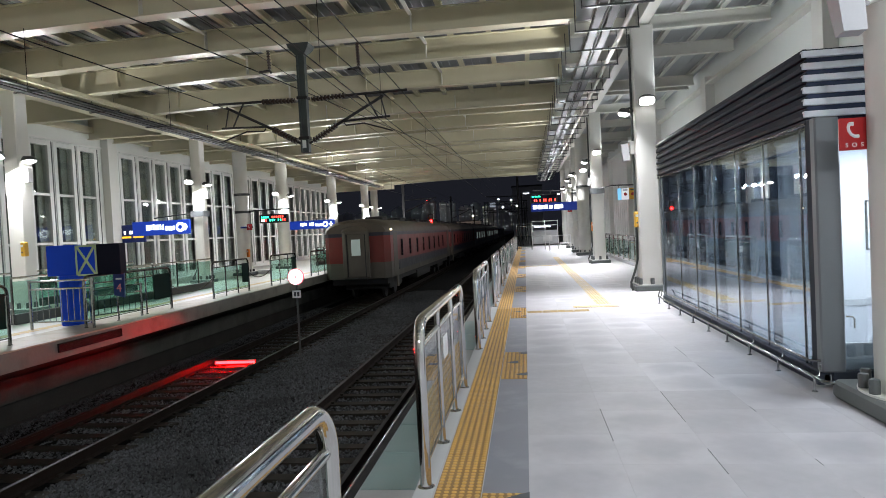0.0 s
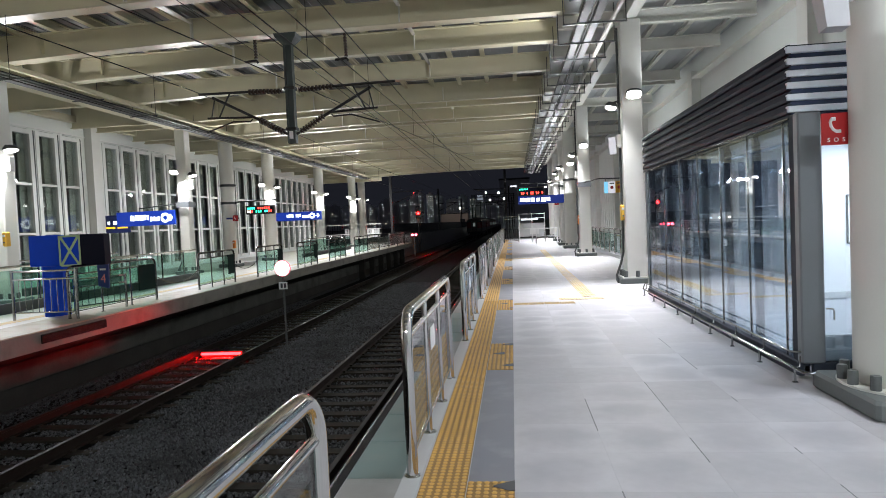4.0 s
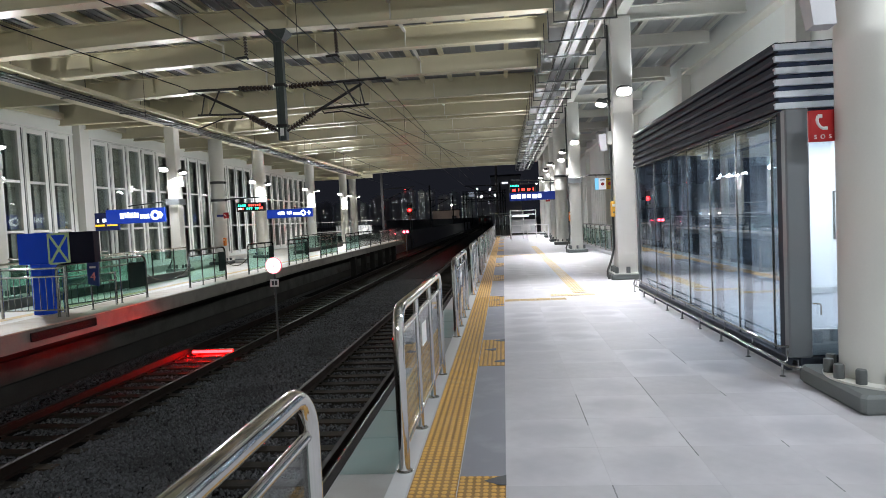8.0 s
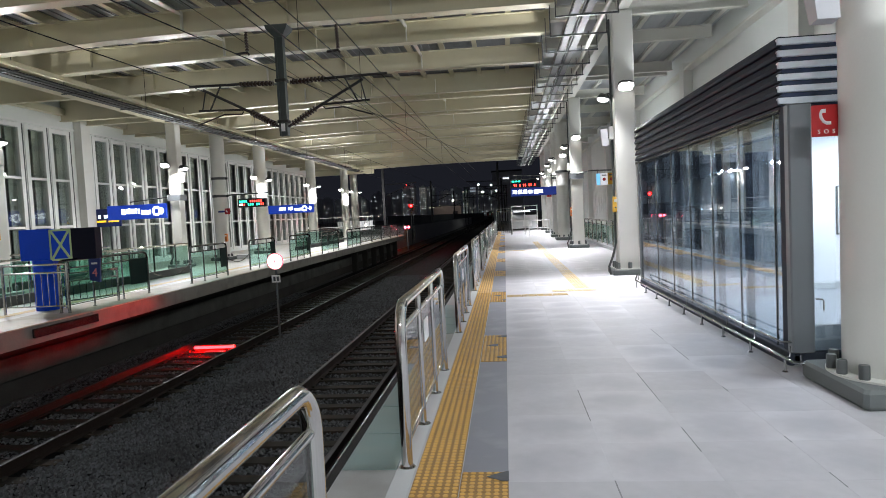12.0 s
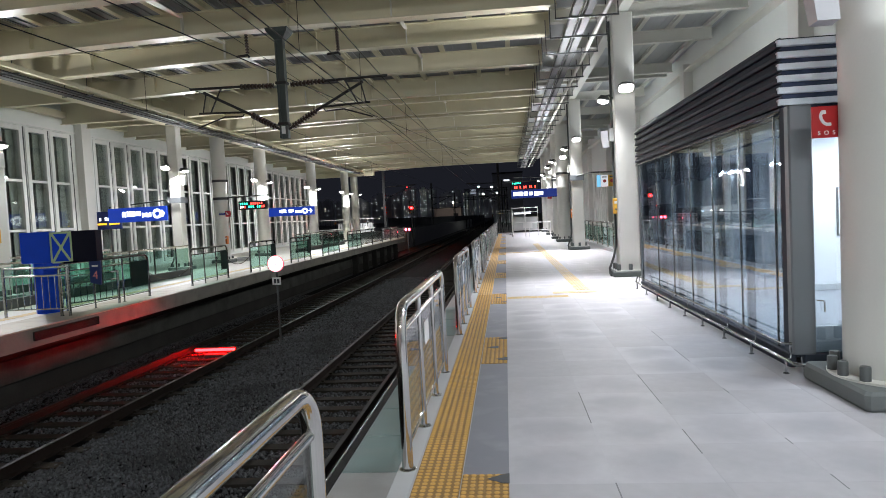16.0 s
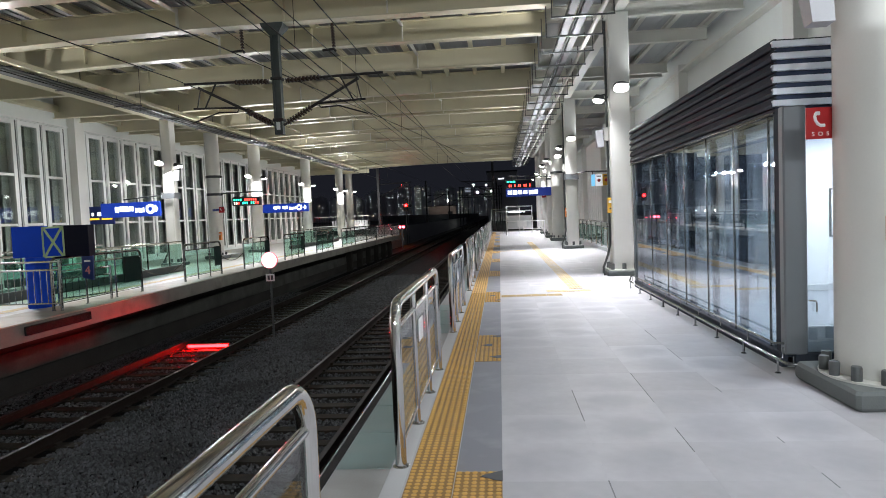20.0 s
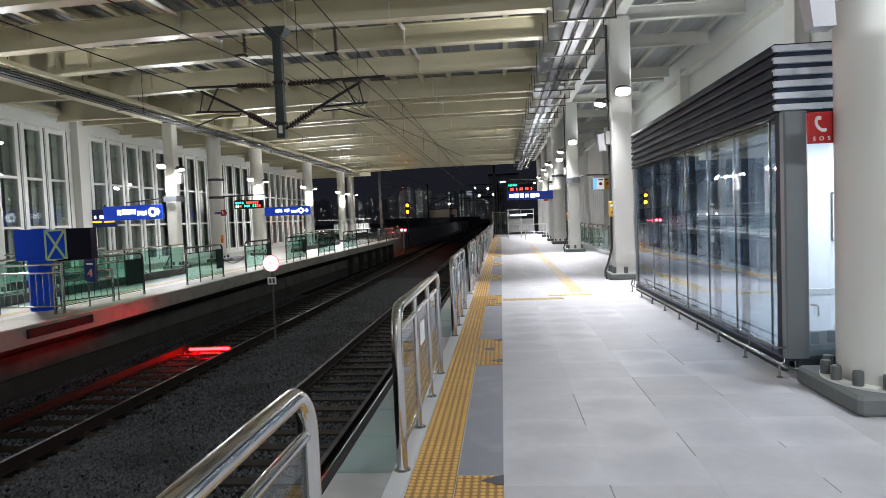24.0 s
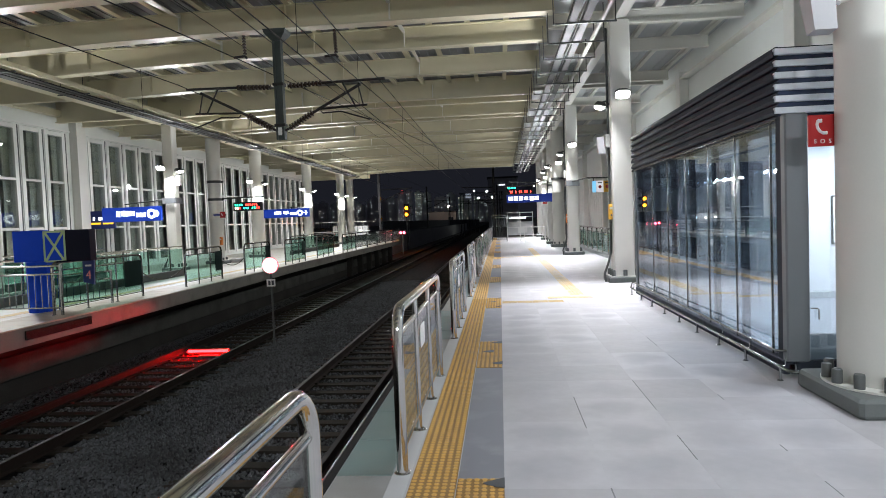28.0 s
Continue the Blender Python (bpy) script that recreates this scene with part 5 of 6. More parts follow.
part("pillar", Shape().prism([(0.27 * math.cos(a), 0.27 * math.sin(a)) for a in [k * math.pi / 4 + math.pi / 8 for k in range(8)]], "z", 0, 1.1), BLUE_SIGN, b)
part("head", Shape().box(-0.53, 0.2, -0.09, 0.09, 1.1, 1.78, 0.01), BLUE_SIGN, b)
part("cross_panel", Shape().box(0.2, 0.71, -0.11, 0.09, 1.08, 1.76, 0.01), BLUE_SIGN, b)
lx = Shape()
for x0, x1, z0, z1 in ((0.2, 0.24, 1.08, 1.76), (0.67, 0.71, 1.08, 1.76), (0.2, 0.71, 1.08, 1.12), (0.2, 0.71, 1.72, 1.76)):
    lx.box(x0, x1, -0.118, -0.11, z0, z1)
lx.loft([[(0.22, -0.117, 1.12), (0.27, -0.117, 1.1), (0.69, -0.117, 1.72), (0.64, -0.117, 1.74)], [(0.22, -0.111, 1.12), (0.27, -0.111, 1.1), (0.69, -0.111, 1.72), (0.64, -0.111, 1.74)]])
lx.loft([[(0.22, -0.1175, 1.72), (0.27, -0.1175, 1.74), (0.69, -0.1175, 1.12), (0.64, -0.1175, 1.1)], [(0.22, -0.111, 1.72), (0.27, -0.111, 1.74), (0.69, -0.111, 1.12), (0.64, -0.111, 1.1)]])
part("cross_marking", lx, LIME, b, "pale lime cross and border")
part("screen", Shape().box(0.71, 1.27, -0.12, 0.1, 1.09, 1.77, 0.01), DULL_SCREEN, b, "switched-off black screen")
h = thing("car_number_sign", -8.95, 13.0, 0.62, "dark blue hanging plate with a pink figure four", "sign")
part("plate", Shape().loft([[(-0.14, -0.02, 0), (0.1, -0.02, -0.06), (0.1, 0.02, -0.06), (-0.14, 0.02, 0)], [(-0.14, -0.02, 0.48), (0.12, -0.02, 0.48), (0.12, 0.02, 0.48), (-0.14, 0.02, 0.48)]]), BLUE_DEEP, h)
letters("4", 0.26, material("pink_figure", (0.75, 0.25, 0.25), 0.5), pose(-0.01, -0.026, 0.15, 90, 0, 0), h)
part("caption_bar", Shape().box(-0.08, 0.06, -0.026, -0.02, 0.34, 0.38), WHITE_PAINT, h)
part("hanger", Shape().box(-0.02, 0.02, -0.01, 0.01, 0.46, 0.56), DARK_STEEL, h)


def bars(parent, x0, x1, z0, z1, y, mat, n, seed, skip=0.3):
    """A row of unreadable characters as plain bars."""
    rng = random.Random(seed)
    w = (x1 - x0) / n
    for k in range(n):
        if rng.random() < skip and 0 < k < n - 1:
            continue
        part("lettering_bar", Shape().box(x0 + w * k + w * 0.08, x0 + w * (k + rng.uniform(0.7, 0.95)), y - 0.006, y, z0 + (z1 - z0) * rng.uniform(0, 0.15), z1 - (z1 - z0) * rng.uniform(0, 0.15)), mat, parent)


def hanging_sign(x, y, z, width, height, seed, ring_at, label, arm):
    s = thing("hanging_sign", x, y, z, label, "sign", "hanging direction signs")
    part("panel", Shape().box(0, width, -0.06, 0.06, 0, height, 0.01), SIGN_BLUE, s, "lit blue panel")
    bars(s, width * 0.24, width * 0.56, height * 0.34, height * 0.78, -0.061, SIGN_WHITE, 8, seed, 0.1)
    bars(s, width * 0.58, width * 0.74, height * 0.26, height * 0.62, -0.061, SIGN_WHITE, 5, seed + 1, 0.0)
    part("round_symbol", Shape().disc(width * ring_at, -0.068, height * 0.5, height * 0.34, 0.008), SIGN_WHITE, s, "white round symbol")
    part("symbol_centre", Shape().disc(width * ring_at, -0.073, height * 0.5, height * 0.16, 0.005), SIGN_BLUE, s)
    ax = width * 0.93
    part("arrow", Shape().prism([(ax - 0.16, height * 0.45), (ax, height * 0.45), (ax - 0.07, height * 0.72), (ax, height * 0.75), (ax + 0.1, height * 0.5), (ax, height * 0.25), (ax - 0.07, height * 0.28), (ax, height * 0.55), (ax - 0.16, height * 0.55)], "y", -0.068, -0.06), SIGN_WHITE, s, "white arrow")
    part("arm", Shape().tube(arm, 0.025, 8), DARK_STEEL, s, "", True)
    part("hanger", Shape().box(width * 0.6, width * 0.62, -0.01, 0.01, height, height + 0.12), DARK_STEEL, s)
    return s


hanging_sign(-16.6, 25.2, 2.12, 2.6, 0.6, 3, 0.84, "lit blue hanging direction sign with white bars and an arrow", [(2.75, 0.1, 0.86), (1.2, 0, 0.74), (1.0, 0, 0.72)])
s = hanging_sign(-15.3, 40.0, 2.27, 3.05, 0.55, 5, 0.8, "lit blue hanging direction sign further along the far platform", [(1.6, 4.4, 0.7), (1.6, 0, 0.67)])
s = thing("wall_sign", -16.8, 25.6, 1.87, "small dark blue hanging sign with a yellow bar", "sign")
part("panel", Shape().box(-0.62, 0.5, -0.04, 0.04, 0, 0.76, 0.01), BLUE_DEEP, s)
bars(s, -0.5, 0.4, 0.36, 0.52, -0.041, SIGN_WHITE, 7, 9, 0.3)
for x0, x1 in ((-0.58, -0.16), (-0.05, 0.42)):
    part("yellow_bar", Shape().box(x0, x1, -0.047, -0.04, 0.19, 0.27), SIGN_YELLOW, s, "lit yellow bar")
part("post", Shape().tube([(-0.05, 0.08, -1.86), (-0.05, 0.08, 0.95)], 0.04, 8), DARK_STEEL, s, "dark post", True)


def led_board(x, y, z, width, height, label, arm, rows):
    b = thing("departure_board", x, y, z, label, "display", "departure boards")
    part("case", Shape().box(0, width, -0.1, 0.1, 0, height, 0.03), BLACK_IRON, b)
    part("screen", Shape().box(0.06, width - 0.06, -0.106, -0.1, 0.06, height - 0.06), DULL_SCREEN, b)
    for i, (z0, z1, cells) in enumerate(rows):
        n = len(cells)
        w = (width - 0.16) / n
        for k, c in enumerate(cells):
            if c is None:
                continue
            part("character_bar", Shape().box(0.08 + w * k + w * 0.16, 0.08 + w * (k + 0.74), -0.112, -0.106, height * z0, height * z1), c, b)
    part("arm", Shape().tube(arm, 0.03, 8), DARK_STEEL, b, "", True)
    for u in (0.25, 0.75):
        part("hanger", Shape().box(width * u - 0.015, width * u + 0.015, -0.015, 0.015, height, height + 0.22), DARK_STEEL, b)
    return b


W_, R_, G_ = LED_WARM, LED_RED, LED_GREEN
led_board(-12.75, 29.5, 2.5, 1.42, 0.42, "black LED departure board on an arm of the far platform", [(-0.95, 0.1, 0.63), (1.5, 0, 0.66)], [(0.56, 0.80, [G_, G_, G_, G_, None, R_, R_, R_, R_, R_, R_, None]), (0.20, 0.44, [W_, W_, R_, None, G_, G_, G_, None, G_, G_, R_, R_])])
led_board(0.38, 36.0, 2.98, 1.5, 0.5, "black LED departure board hung over the near platform", [(2.8, 2.8, 0.72), (0.2, 0, 0.72)], [(0.66, 0.84, [G_] * 6 + [None] * 10), (0.16, 0.44, [None, R_, R_, None, R_, None, R_, R_, None, R_, R_, None, R_])])
s = thing("hanging_sign", 0.4, 36.0, 2.52, "lit blue direction sign with white pictograms below the board", "sign", "hanging direction signs")
part("panel", Shape().box(0, 2.6, -0.06, 0.06, 0, 0.46, 0.01), SIGN_NAVY, s, "lit blue panel")
bars(s, 0.08, 1.85, 0.1, 0.36, -0.061, SIGN_WHITE, 6, 17, 0.0)
part("hanger", Shape().tube([(2.3, 0, 0.46), (2.3, 0, 1.16), (2.62, 2.95, 1.2)], 0.025, 8), DARK_STEEL, s, "", True)
s = thing("pictogram_sign", 3.44, 24.0, 2.5, "small hanging sign in blue, white and orange beside a column", "sign")
for x0, x1, m in ((0, 0.13, SIGN_SKY), (0.15, 0.40, SIGN_PALE), (0.41, 0.66, AMBER_BOX)):
    part("panel", Shape().box(x0, x1, -0.02, 0.02, 0, 0.42, 0.005), m, s)
for x in (0.275, 0.535):
    part("symbol", Shape().disc(x, -0.025, 0.2, 0.06, 0.005, 14), RED_SIGN, s)
    part("caption_bar", Shape().box(x - 0.08, x + 0.08, -0.024, -0.02, 0.33, 0.37), DARK_MARK, s)
part("arm", Shape().tube([(-0.35, 3.4, 0.62), (-0.2, 0, 0.55), (0.8, 0, 0.52)], 0.025, 8), GALV, s, "", True)
for x in (0.05, 0.65):
    part("hanger", Shape().box(x - 0.01, x + 0.01, -0.01, 0.01, 0.42, 0.54), GALV, s)
s = thing("projecting_sign", 3.36, 15.75, 2.95, "small blue and white sign on the column", "sign")
part("panel", Shape().box(0, 0.16, -0.02, 0.02, 0, 0.2, 0.004), BLUE_SIGN, s)
part("upper_panel", Shape().box(0, 0.16, -0.02, 0.02, 0.2, 0.34, 0.004), SIGN_WHITE, s)
part("bracket", Shape().box(-0.14, 0.0, -0.01, 0.01, 0.1, 0.14), DARK_STEEL, s)

# stop marker between the tracks
m = thing("stop_marker", -6.2, 16.5, -1.55, "round lit white stop marker with red rim on post", "sign")
part("post", Shape().tube([(0, 0, 0), (0, 0, 2.0)], 0.03, 8), DARK_STEEL, m, "", True)
part("rim", Shape().disc(0, -0.05, 2.19, 0.222, 0.05, 32), DISC_RIM, m, "red rim")
part("face", Shape().disc(0, -0.056, 2.19, 0.208, 0.006, 32), DISC_WHITE, m, "lit white face")
part("mark", Shape().box(-0.012, 0.012, -0.06, -0.056, 2.15, 2.23), DISC_RIM, m)
part("plate", Shape().box(-0.12, 0.12, -0.045, -0.03, 1.62, 1.82, 0.004), WHITE_PAINT, m, "small white plate with dark bars")
for x in (-0.07, 0.02):
    part("plate_bar", Shape().box(x, x + 0.06, -0.049, -0.045, 1.66, 1.78), DARK_MARK, m)

# red light bar in the far track
r = thing("red_light_bar", -7.52, 15.35, -1.56, "glowing red LED stop bar across the sleepers", "lamp")
part("tube", Shape().tube([(-0.52, 0, 0.14), (0.52, 0, 0.14)], 0.033, 12), RED_BAR, r, "glowing red tube", True)
part("tray", Shape().box(-0.55, 0.55, 0.035, 0.09, 0.06, 0.2, 0.01), BLACK_IRON, r)
part("hood", Shape().box(-0.55, 0.55, -0.03, 0.05, 0.185, 0.2), BLACK_IRON, r, "narrow black hood over the tube")
part("cable_box", Shape().box(-0.15, 0.35, -0.3, -0.1, -0.02, 0.08, 0.02), DARK_STEEL, r)
for x in (-0.45, 0.45):
    part("foot", Shape().box(x - 0.03, x + 0.03, -0.02, 0.09, 0.0, 0.1), DARK_STEEL, r)

# ---- far end of the near platform ----
f = picket_fence(1.05, 1.95, 0.15, CHROME_DARK)
f.matrix_basis = pose(0.45, 46.5, 0, 0, 0, 90)
tagged(f, "tall steel picket gate closing the platform end", "fence")
b = thing("barrier_screen", 0.5, 45.6, 0, "grey steel screen with a pale panel and handrails", "barrier")
for x in (0, 0.9, 1.8):
    part("post", Shape().tube([(x, 0, 0), (x, 0, 2.1 if x < 1.9 else 1.2)], 0.035, 8), WHITE_PAINT, b, "", True)
for z in (1.0, 1.75, 2.05):
    part("rail", Shape().tube([(0, 0, z), (1.8, 0, z)], 0.028, 8), WHITE_PAINT, b, "", True)
part("panel", Shape().box(0.05, 1.75, -0.01, 0.01, 0.45, 1.4), SCREEN_PALE, b, "pale frosted panel")
part("notice", Shape().box(0.75, 1.4, -0.025, -0.012, 0.6, 1.05), WHITE_PAINT, b, "pale notice panel")
part("strip_lamp", Shape().box(0.15, 1.3, -0.06, -0.02, 1.62, 1.7, 0.01), SIGN_WHITE, b, "lit strip")
b = thing("handrail_barrier", 1.6, 43.2, 0, "low steel barrier with two rails", "barrier")
for x in (0, 1.4):
    part("post", Shape().tube([(x, 0, 0), (x, 0, 1.05)], 0.03, 8), WHITE_PAINT, b, "", True)
for z in (0.5, 1.02):
    part("rail", Shape().tube([(0, 0, z), (1.4, 0, z)], 0.026, 8), WHITE_PAINT, b, "", True)
# glass railing round the near stairs
r = thing("stair_railing", 4.1, 17.5, 0, "glass and steel railing round the stairs beside the near platform", "railing", "stair railings")
part("handrail", Shape().tube([(0, 0, 1.12), (0, 17, 1.12)], 0.035, 10), CHROME, r, "", True)
part("second_rail", Shape().tube([(0, 0, 0.95), (0, 17, 0.95)], 0.02, 8), CHROME, r, "", True)
part("kerb", Shape().box(-0.1, 0.1, -0.1, 17.1, 0, 0.14, 0.01), EDGE_STONE, r)
for k in range(13):
    y = 17 * k / 12
    for dy in (-0.05, 0.05):
        part("post", Shape().tube([(-0.03, y + dy, 0.1), (-0.03, y + dy, 1.1)], 0.024, 8), CHROME, r, "", True)
    if k < 12:
        part("pane", Shape().box(-0.006, 0.006, y + 0.06, y + 17 / 12 - 0.06, 0.2, 0.92), GREEN_GLASS, r)
f = picket_fence(1.1, 1.15, 0.3, CHROME)
f.matrix_basis = pose(3.35, 14.4, 0, 0, 0, -90)
tagged(f, "short stainless barrier between column and waiting room", "fence")

# ---- beyond the platforms ----
b = tagged(new("noise_barrier"), "long grey panel barrier along the line beyond the platform", "", "", "structure")
for k in range(40):
    part("panel", Shape().box(-11.6, -11.5, 59 + 4 * k, 62.95 + 4 * k, -1.75, 0.55 if k > 1 else 0.9), BARRIER, b)
part("top_rail", Shape().box(-11.65, -11.45, 59, 219, 0.55, 0.62), DARK_STEEL, b)
b = tagged(new("noise_barrier_dark"), "dark barrier wall further along the line", "", "", "structure")
part("panel", Shape().box(-14.2, -14.0, 75, 420, -1.75, 1.9), FAR_WALL, b)
s = thing("lit_footbridge_railing", -15.5, 62, 0, "brightly lit pale railing past the far platform end", "railing")
for z in (0.55, 0.95, 1.9):
    part("rail", Shape().box(-3.2, 2.6, -0.05, 0.05, z, z + 0.06), COLUMN, s)
for k in range(24):
    x = -3.2 + 0.252 * k
    part("picket", Shape().box(x - 0.012, x + 0.012, -0.02, 0.02, 0, 1.9), CHROME_DARK, s)
part("panel", Shape().box(-1.2, 2.4, 0.06, 0.1, 0.6, 1.5), BARRIER, s)
for x in (0.0, 0.8, 1.7):
    part("small_lamp", Shape().disc(x, -0.06, 1.05, 0.09, 0.03, 12), glowing("small_round_lamp", (1.0, 0.97, 0.85), 14), s, "small round lamp")
part("deck", Shape().box(-3.3, 2.7, -0.3, 3, -0.4, 0.0), CONCRETE, s)
part("pier", Shape().box(-1, 1, 0.5, 1.5, -1.75, -0.4), CONCRETE, s)


def signal_mast():
    s = thing("railway_signal", -11.1, 75, -1.75, "colour light railway signal head with hooded lamps on a mast", "signal", "", 8.4)
    part("mast", Shape().tube([(0, 0.15, 0), (0, 0.15, 5.3)], 0.07, 10), DARK_STEEL, s, "", True)
    part("head", Shape().box(-0.3, 0.3, 0.0, 0.12, 4.1, 5.6, 0.04), BLACK_IRON, s, "black backing board")
    part("ladder", Shape().tube([(0.25, 0.25, 0), (0.25, 0.25, 4.6)], 0.03, 6), DARK_STEEL, s)
    for z, m, lamp_m in ((5.12, AMBER_LENS, AMBER_CORE), (4.74, RED_LENS, RED_CORE), (4.36, AMBER_LENS, AMBER_CORE)):
        r = 0.19
        lens = part("lens", Shape().disc(0, -0.006, z, r, 0.006, 20), m, s, "glowing round lens")
        part("lamp_core", Shape().disc(0, -0.008, z, 0.13, 0.002, 14), lamp_m, lens, "dazzling centre of the lens")
        hood = Shape()
        n = 12
        hood.loft([[((r + 0.012) * math.cos(math.pi * k / n), yy, z + (r + 0.012) * math.sin(math.pi * k / n)) for k in range(n + 1)] + [((r + 0.022) * math.cos(math.pi * k / n), yy, z + (r + 0.022) * math.sin(math.pi * k / n)) for k in range(n, -1, -1)] for yy in (0.0, -0.31)])
        part("hood", hood, BLACK_IRON, s)
    return s


signal = signal_mast()


def shutter(z, label):
    """A black disc on a side arm, added to switch a lens by sliding before it."""
    d = part("shutter", Shape().disc(0, -0.012, 0, 0.208, 0.012, 24), BLACK_IRON, signal, label)
    part("arm", Shape().box(0.18, 0.6, -0.012, 0.0, -0.02, 0.02), BLACK_IRON, d)
    return d


# Added discs block the lenses in place of lamps going on and off.
red_shutter = shutter(4.74, "black disc added to cover the red lamp")
amber_shutter = shutter(5.12, "black disc added to cover the upper amber lamp")
amber_shutter_low = shutter(4.36, "black disc added to cover the lower amber lamp")

d = thing("dwarf_signal", -10.3, 66, -1.75, "short post signal with two small red lights", "signal")
part("case", Shape().box(-0.4, 0.4, 0, 0.2, 2.12, 2.57, 0.03), BLACK_IRON, d)
part("stand", Shape().box(-0.06, 0.06, 0.05, 0.15, 0, 2.12), DARK_STEEL, d)
for x in (-0.18, 0.18):
    part("lens", Shape().disc(x, -0.02, 2.34, 0.13, 0.02, 14), RED_SPOT, d, "small red lamp")
d = thing("end_light", -10.0, 57.8, 0.55, "small red light on the platform end fence", "lamp")
part("lens", Shape().disc(0, -0.05, 0, 0.05, 0.04, 12), RED_SPOT, d)
part("case", Shape().box(-0.07, 0.07, -0.01, 0.06, -0.55, 0.08), BLACK_IRON, d)

# overhead line masts further out
for x, y in ((-12.6, 66), (-0.6, 70), (-12.6, 110), (-0.4, 112), (-12.6, 160), (0.2, 165)):
    m = thing("line_mast", x, y, -1.75, "dark steel overhead line mast beyond the station", "mast", "line masts")
    part("pole", Shape().box(-0.13, 0.13, -0.13, 0.13, 0, 9.5), BLACK_IRON, m)
    sx = 1 if x < -5 else -1
    part("bracket", Shape().tube([(0, 0, 6.9), (sx * 3.5, 0, 7.0)], 0.05, 8), BLACK_IRON, m)
    part("stay", Shape().tube([(0, 0, 5.6), (sx * 3.0, 0, 6.9)], 0.05, 8), BLACK_IRON, m)

# lit yard on the right: lamps, a portal and a low building
for x, y, z in ((-6.3, 160, 8.9), (-3.1, 160, 8.7), (-5.3, 160, 7.0), (-1.8, 160, 7.1)):
    l_ = thing("yard_lamp", x, y, -1.75, "yard lamp on a tall pole", "street lamp", "yard lamps")
    part("pole", Shape().tube([(0, 0.3, 0), (0, 0.3, z + 1.75)], 0.08, 6), DARK_STEEL, l_)
    part("head", Shape().turned(0, 0, [(0.05, z + 2.0), (0.2, z + 1.9), (0.22, z + 1.7), (0.14, z + 1.55)], 12), STREET_GLOW, l_, "glowing lamp head")
b = thing("yard_building", -14.5, 210, -1.75, "low pale building with one lit window row", "building")
part("wall", Shape().box(-9, 0.0, 0, 8, 0, 6.4), FAR_PALE, b)
part("roof", Shape().box(-9.2, 0.2, -0.2, 8.2, 6.4, 6.7), FAR_WALL, b)
part("window", Shape().box(-2.6, -1.0, -0.05, 0, 3.4, 4.6), FAR_WALL, b)
# Lamp, pole and point light are added only to brighten the low building.
l_ = thing("yard_lamp", -16.5, 204, -1.75, "lamp on a pole added to brighten the low building", "street lamp", "yard lamps")
part("pole", Shape().tube([(0, 0.3, 0), (0, 0.3, 8.1)], 0.08, 6), DARK_STEEL, l_)
part("head", Shape().turned(0, 0, [(0.05, 8.3), (0.2, 8.2), (0.22, 8.0), (0.14, 7.85)], 12), STREET_GLOW, l_, "glowing lamp head")
lamp = bpy.data.lights.new("building_fill_light", "POINT")
lamp.energy, lamp.color, lamp.shadow_soft_size = 130, (1.0, 0.72, 0.6), 0.2
new("building_fill_light", lamp).location = (-16.5, 203.6, 5.6)
b = thing("tower_block", 2.5, 260, -1.75, "dark office block with a lit top floor", "building")
part("wall", Shape().box(-7, 5, 0, 12, 0, 20), FAR_CITY, b)
part("lit_floor", Shape().box(-2.6, -0.2, -0.1, 0, 17.0, 17.5), CITY_COOL, b, "lit top floor")
part("roof", Shape().box(-7.3, 5.3, -0.3, 12.3, 20, 20.6), FAR_WALL, b)
s = thing("lit_board", -11.2, 230, 10.5, "lit white board on a pole", "sign")
for i in range(3):
    for j in range(3):
        part("panel", Shape().box(-1.0 + 0.7 * i, -0.4 + 0.7 * i, 0, 0.2, -0.9 + 0.62 * j, -0.42 + 0.62 * j), BOARD_DIM, s)
part("pole", Shape().tube([(0, 0.3, -12.3), (0, 0.3, -1.5)], 0.15, 6), DARK_STEEL, s)

# steel gantry over the yard tracks
s = thing("yard_gantry", -4.0, 130, -1.75, "pale steel lattice gantry over the yard tracks", "gantry")
for x in (-4.0, -3.4, 4.0, 4.5):
    part("post", Shape().box(x - 0.09, x + 0.09, -0.09, 0.09, 0, 9.0), GALV, s)
for z0, z1 in ((8.9, 8.1), (7.3, 6.6)):
    part("beam", Shape().tube([(-4.2, 0, z0), (4.7, 0, z0)], 0.09, 6), GALV, s)
    part("beam", Shape().tube([(-4.2, 0, z0 - 0.5), (4.7, 0, z0 - 0.5)], 0.07, 6), GALV, s)
    for k in range(11):
        x = -4.0 + 0.78 * k
        part("brace", Shape().tube([(x, 0, z0 - 0.5), (x + 0.78, 0, z0)], 0.04, 5), GALV, s)

# ---- the city ----
rng = random.Random(12)
TOWERS = []
for k in range(34):
    x = -285 + 9.2 * k + rng.uniform(-3, 3)
    near = math.exp(-((x + 127) / 30) ** 2)
    TOWERS.append((x, rng.uniform(8, 15), 28 + 14 * near + rng.uniform(0, 13), 0.16 * near + rng.choice([0.05, 0.09, 0.14, 0.2])))
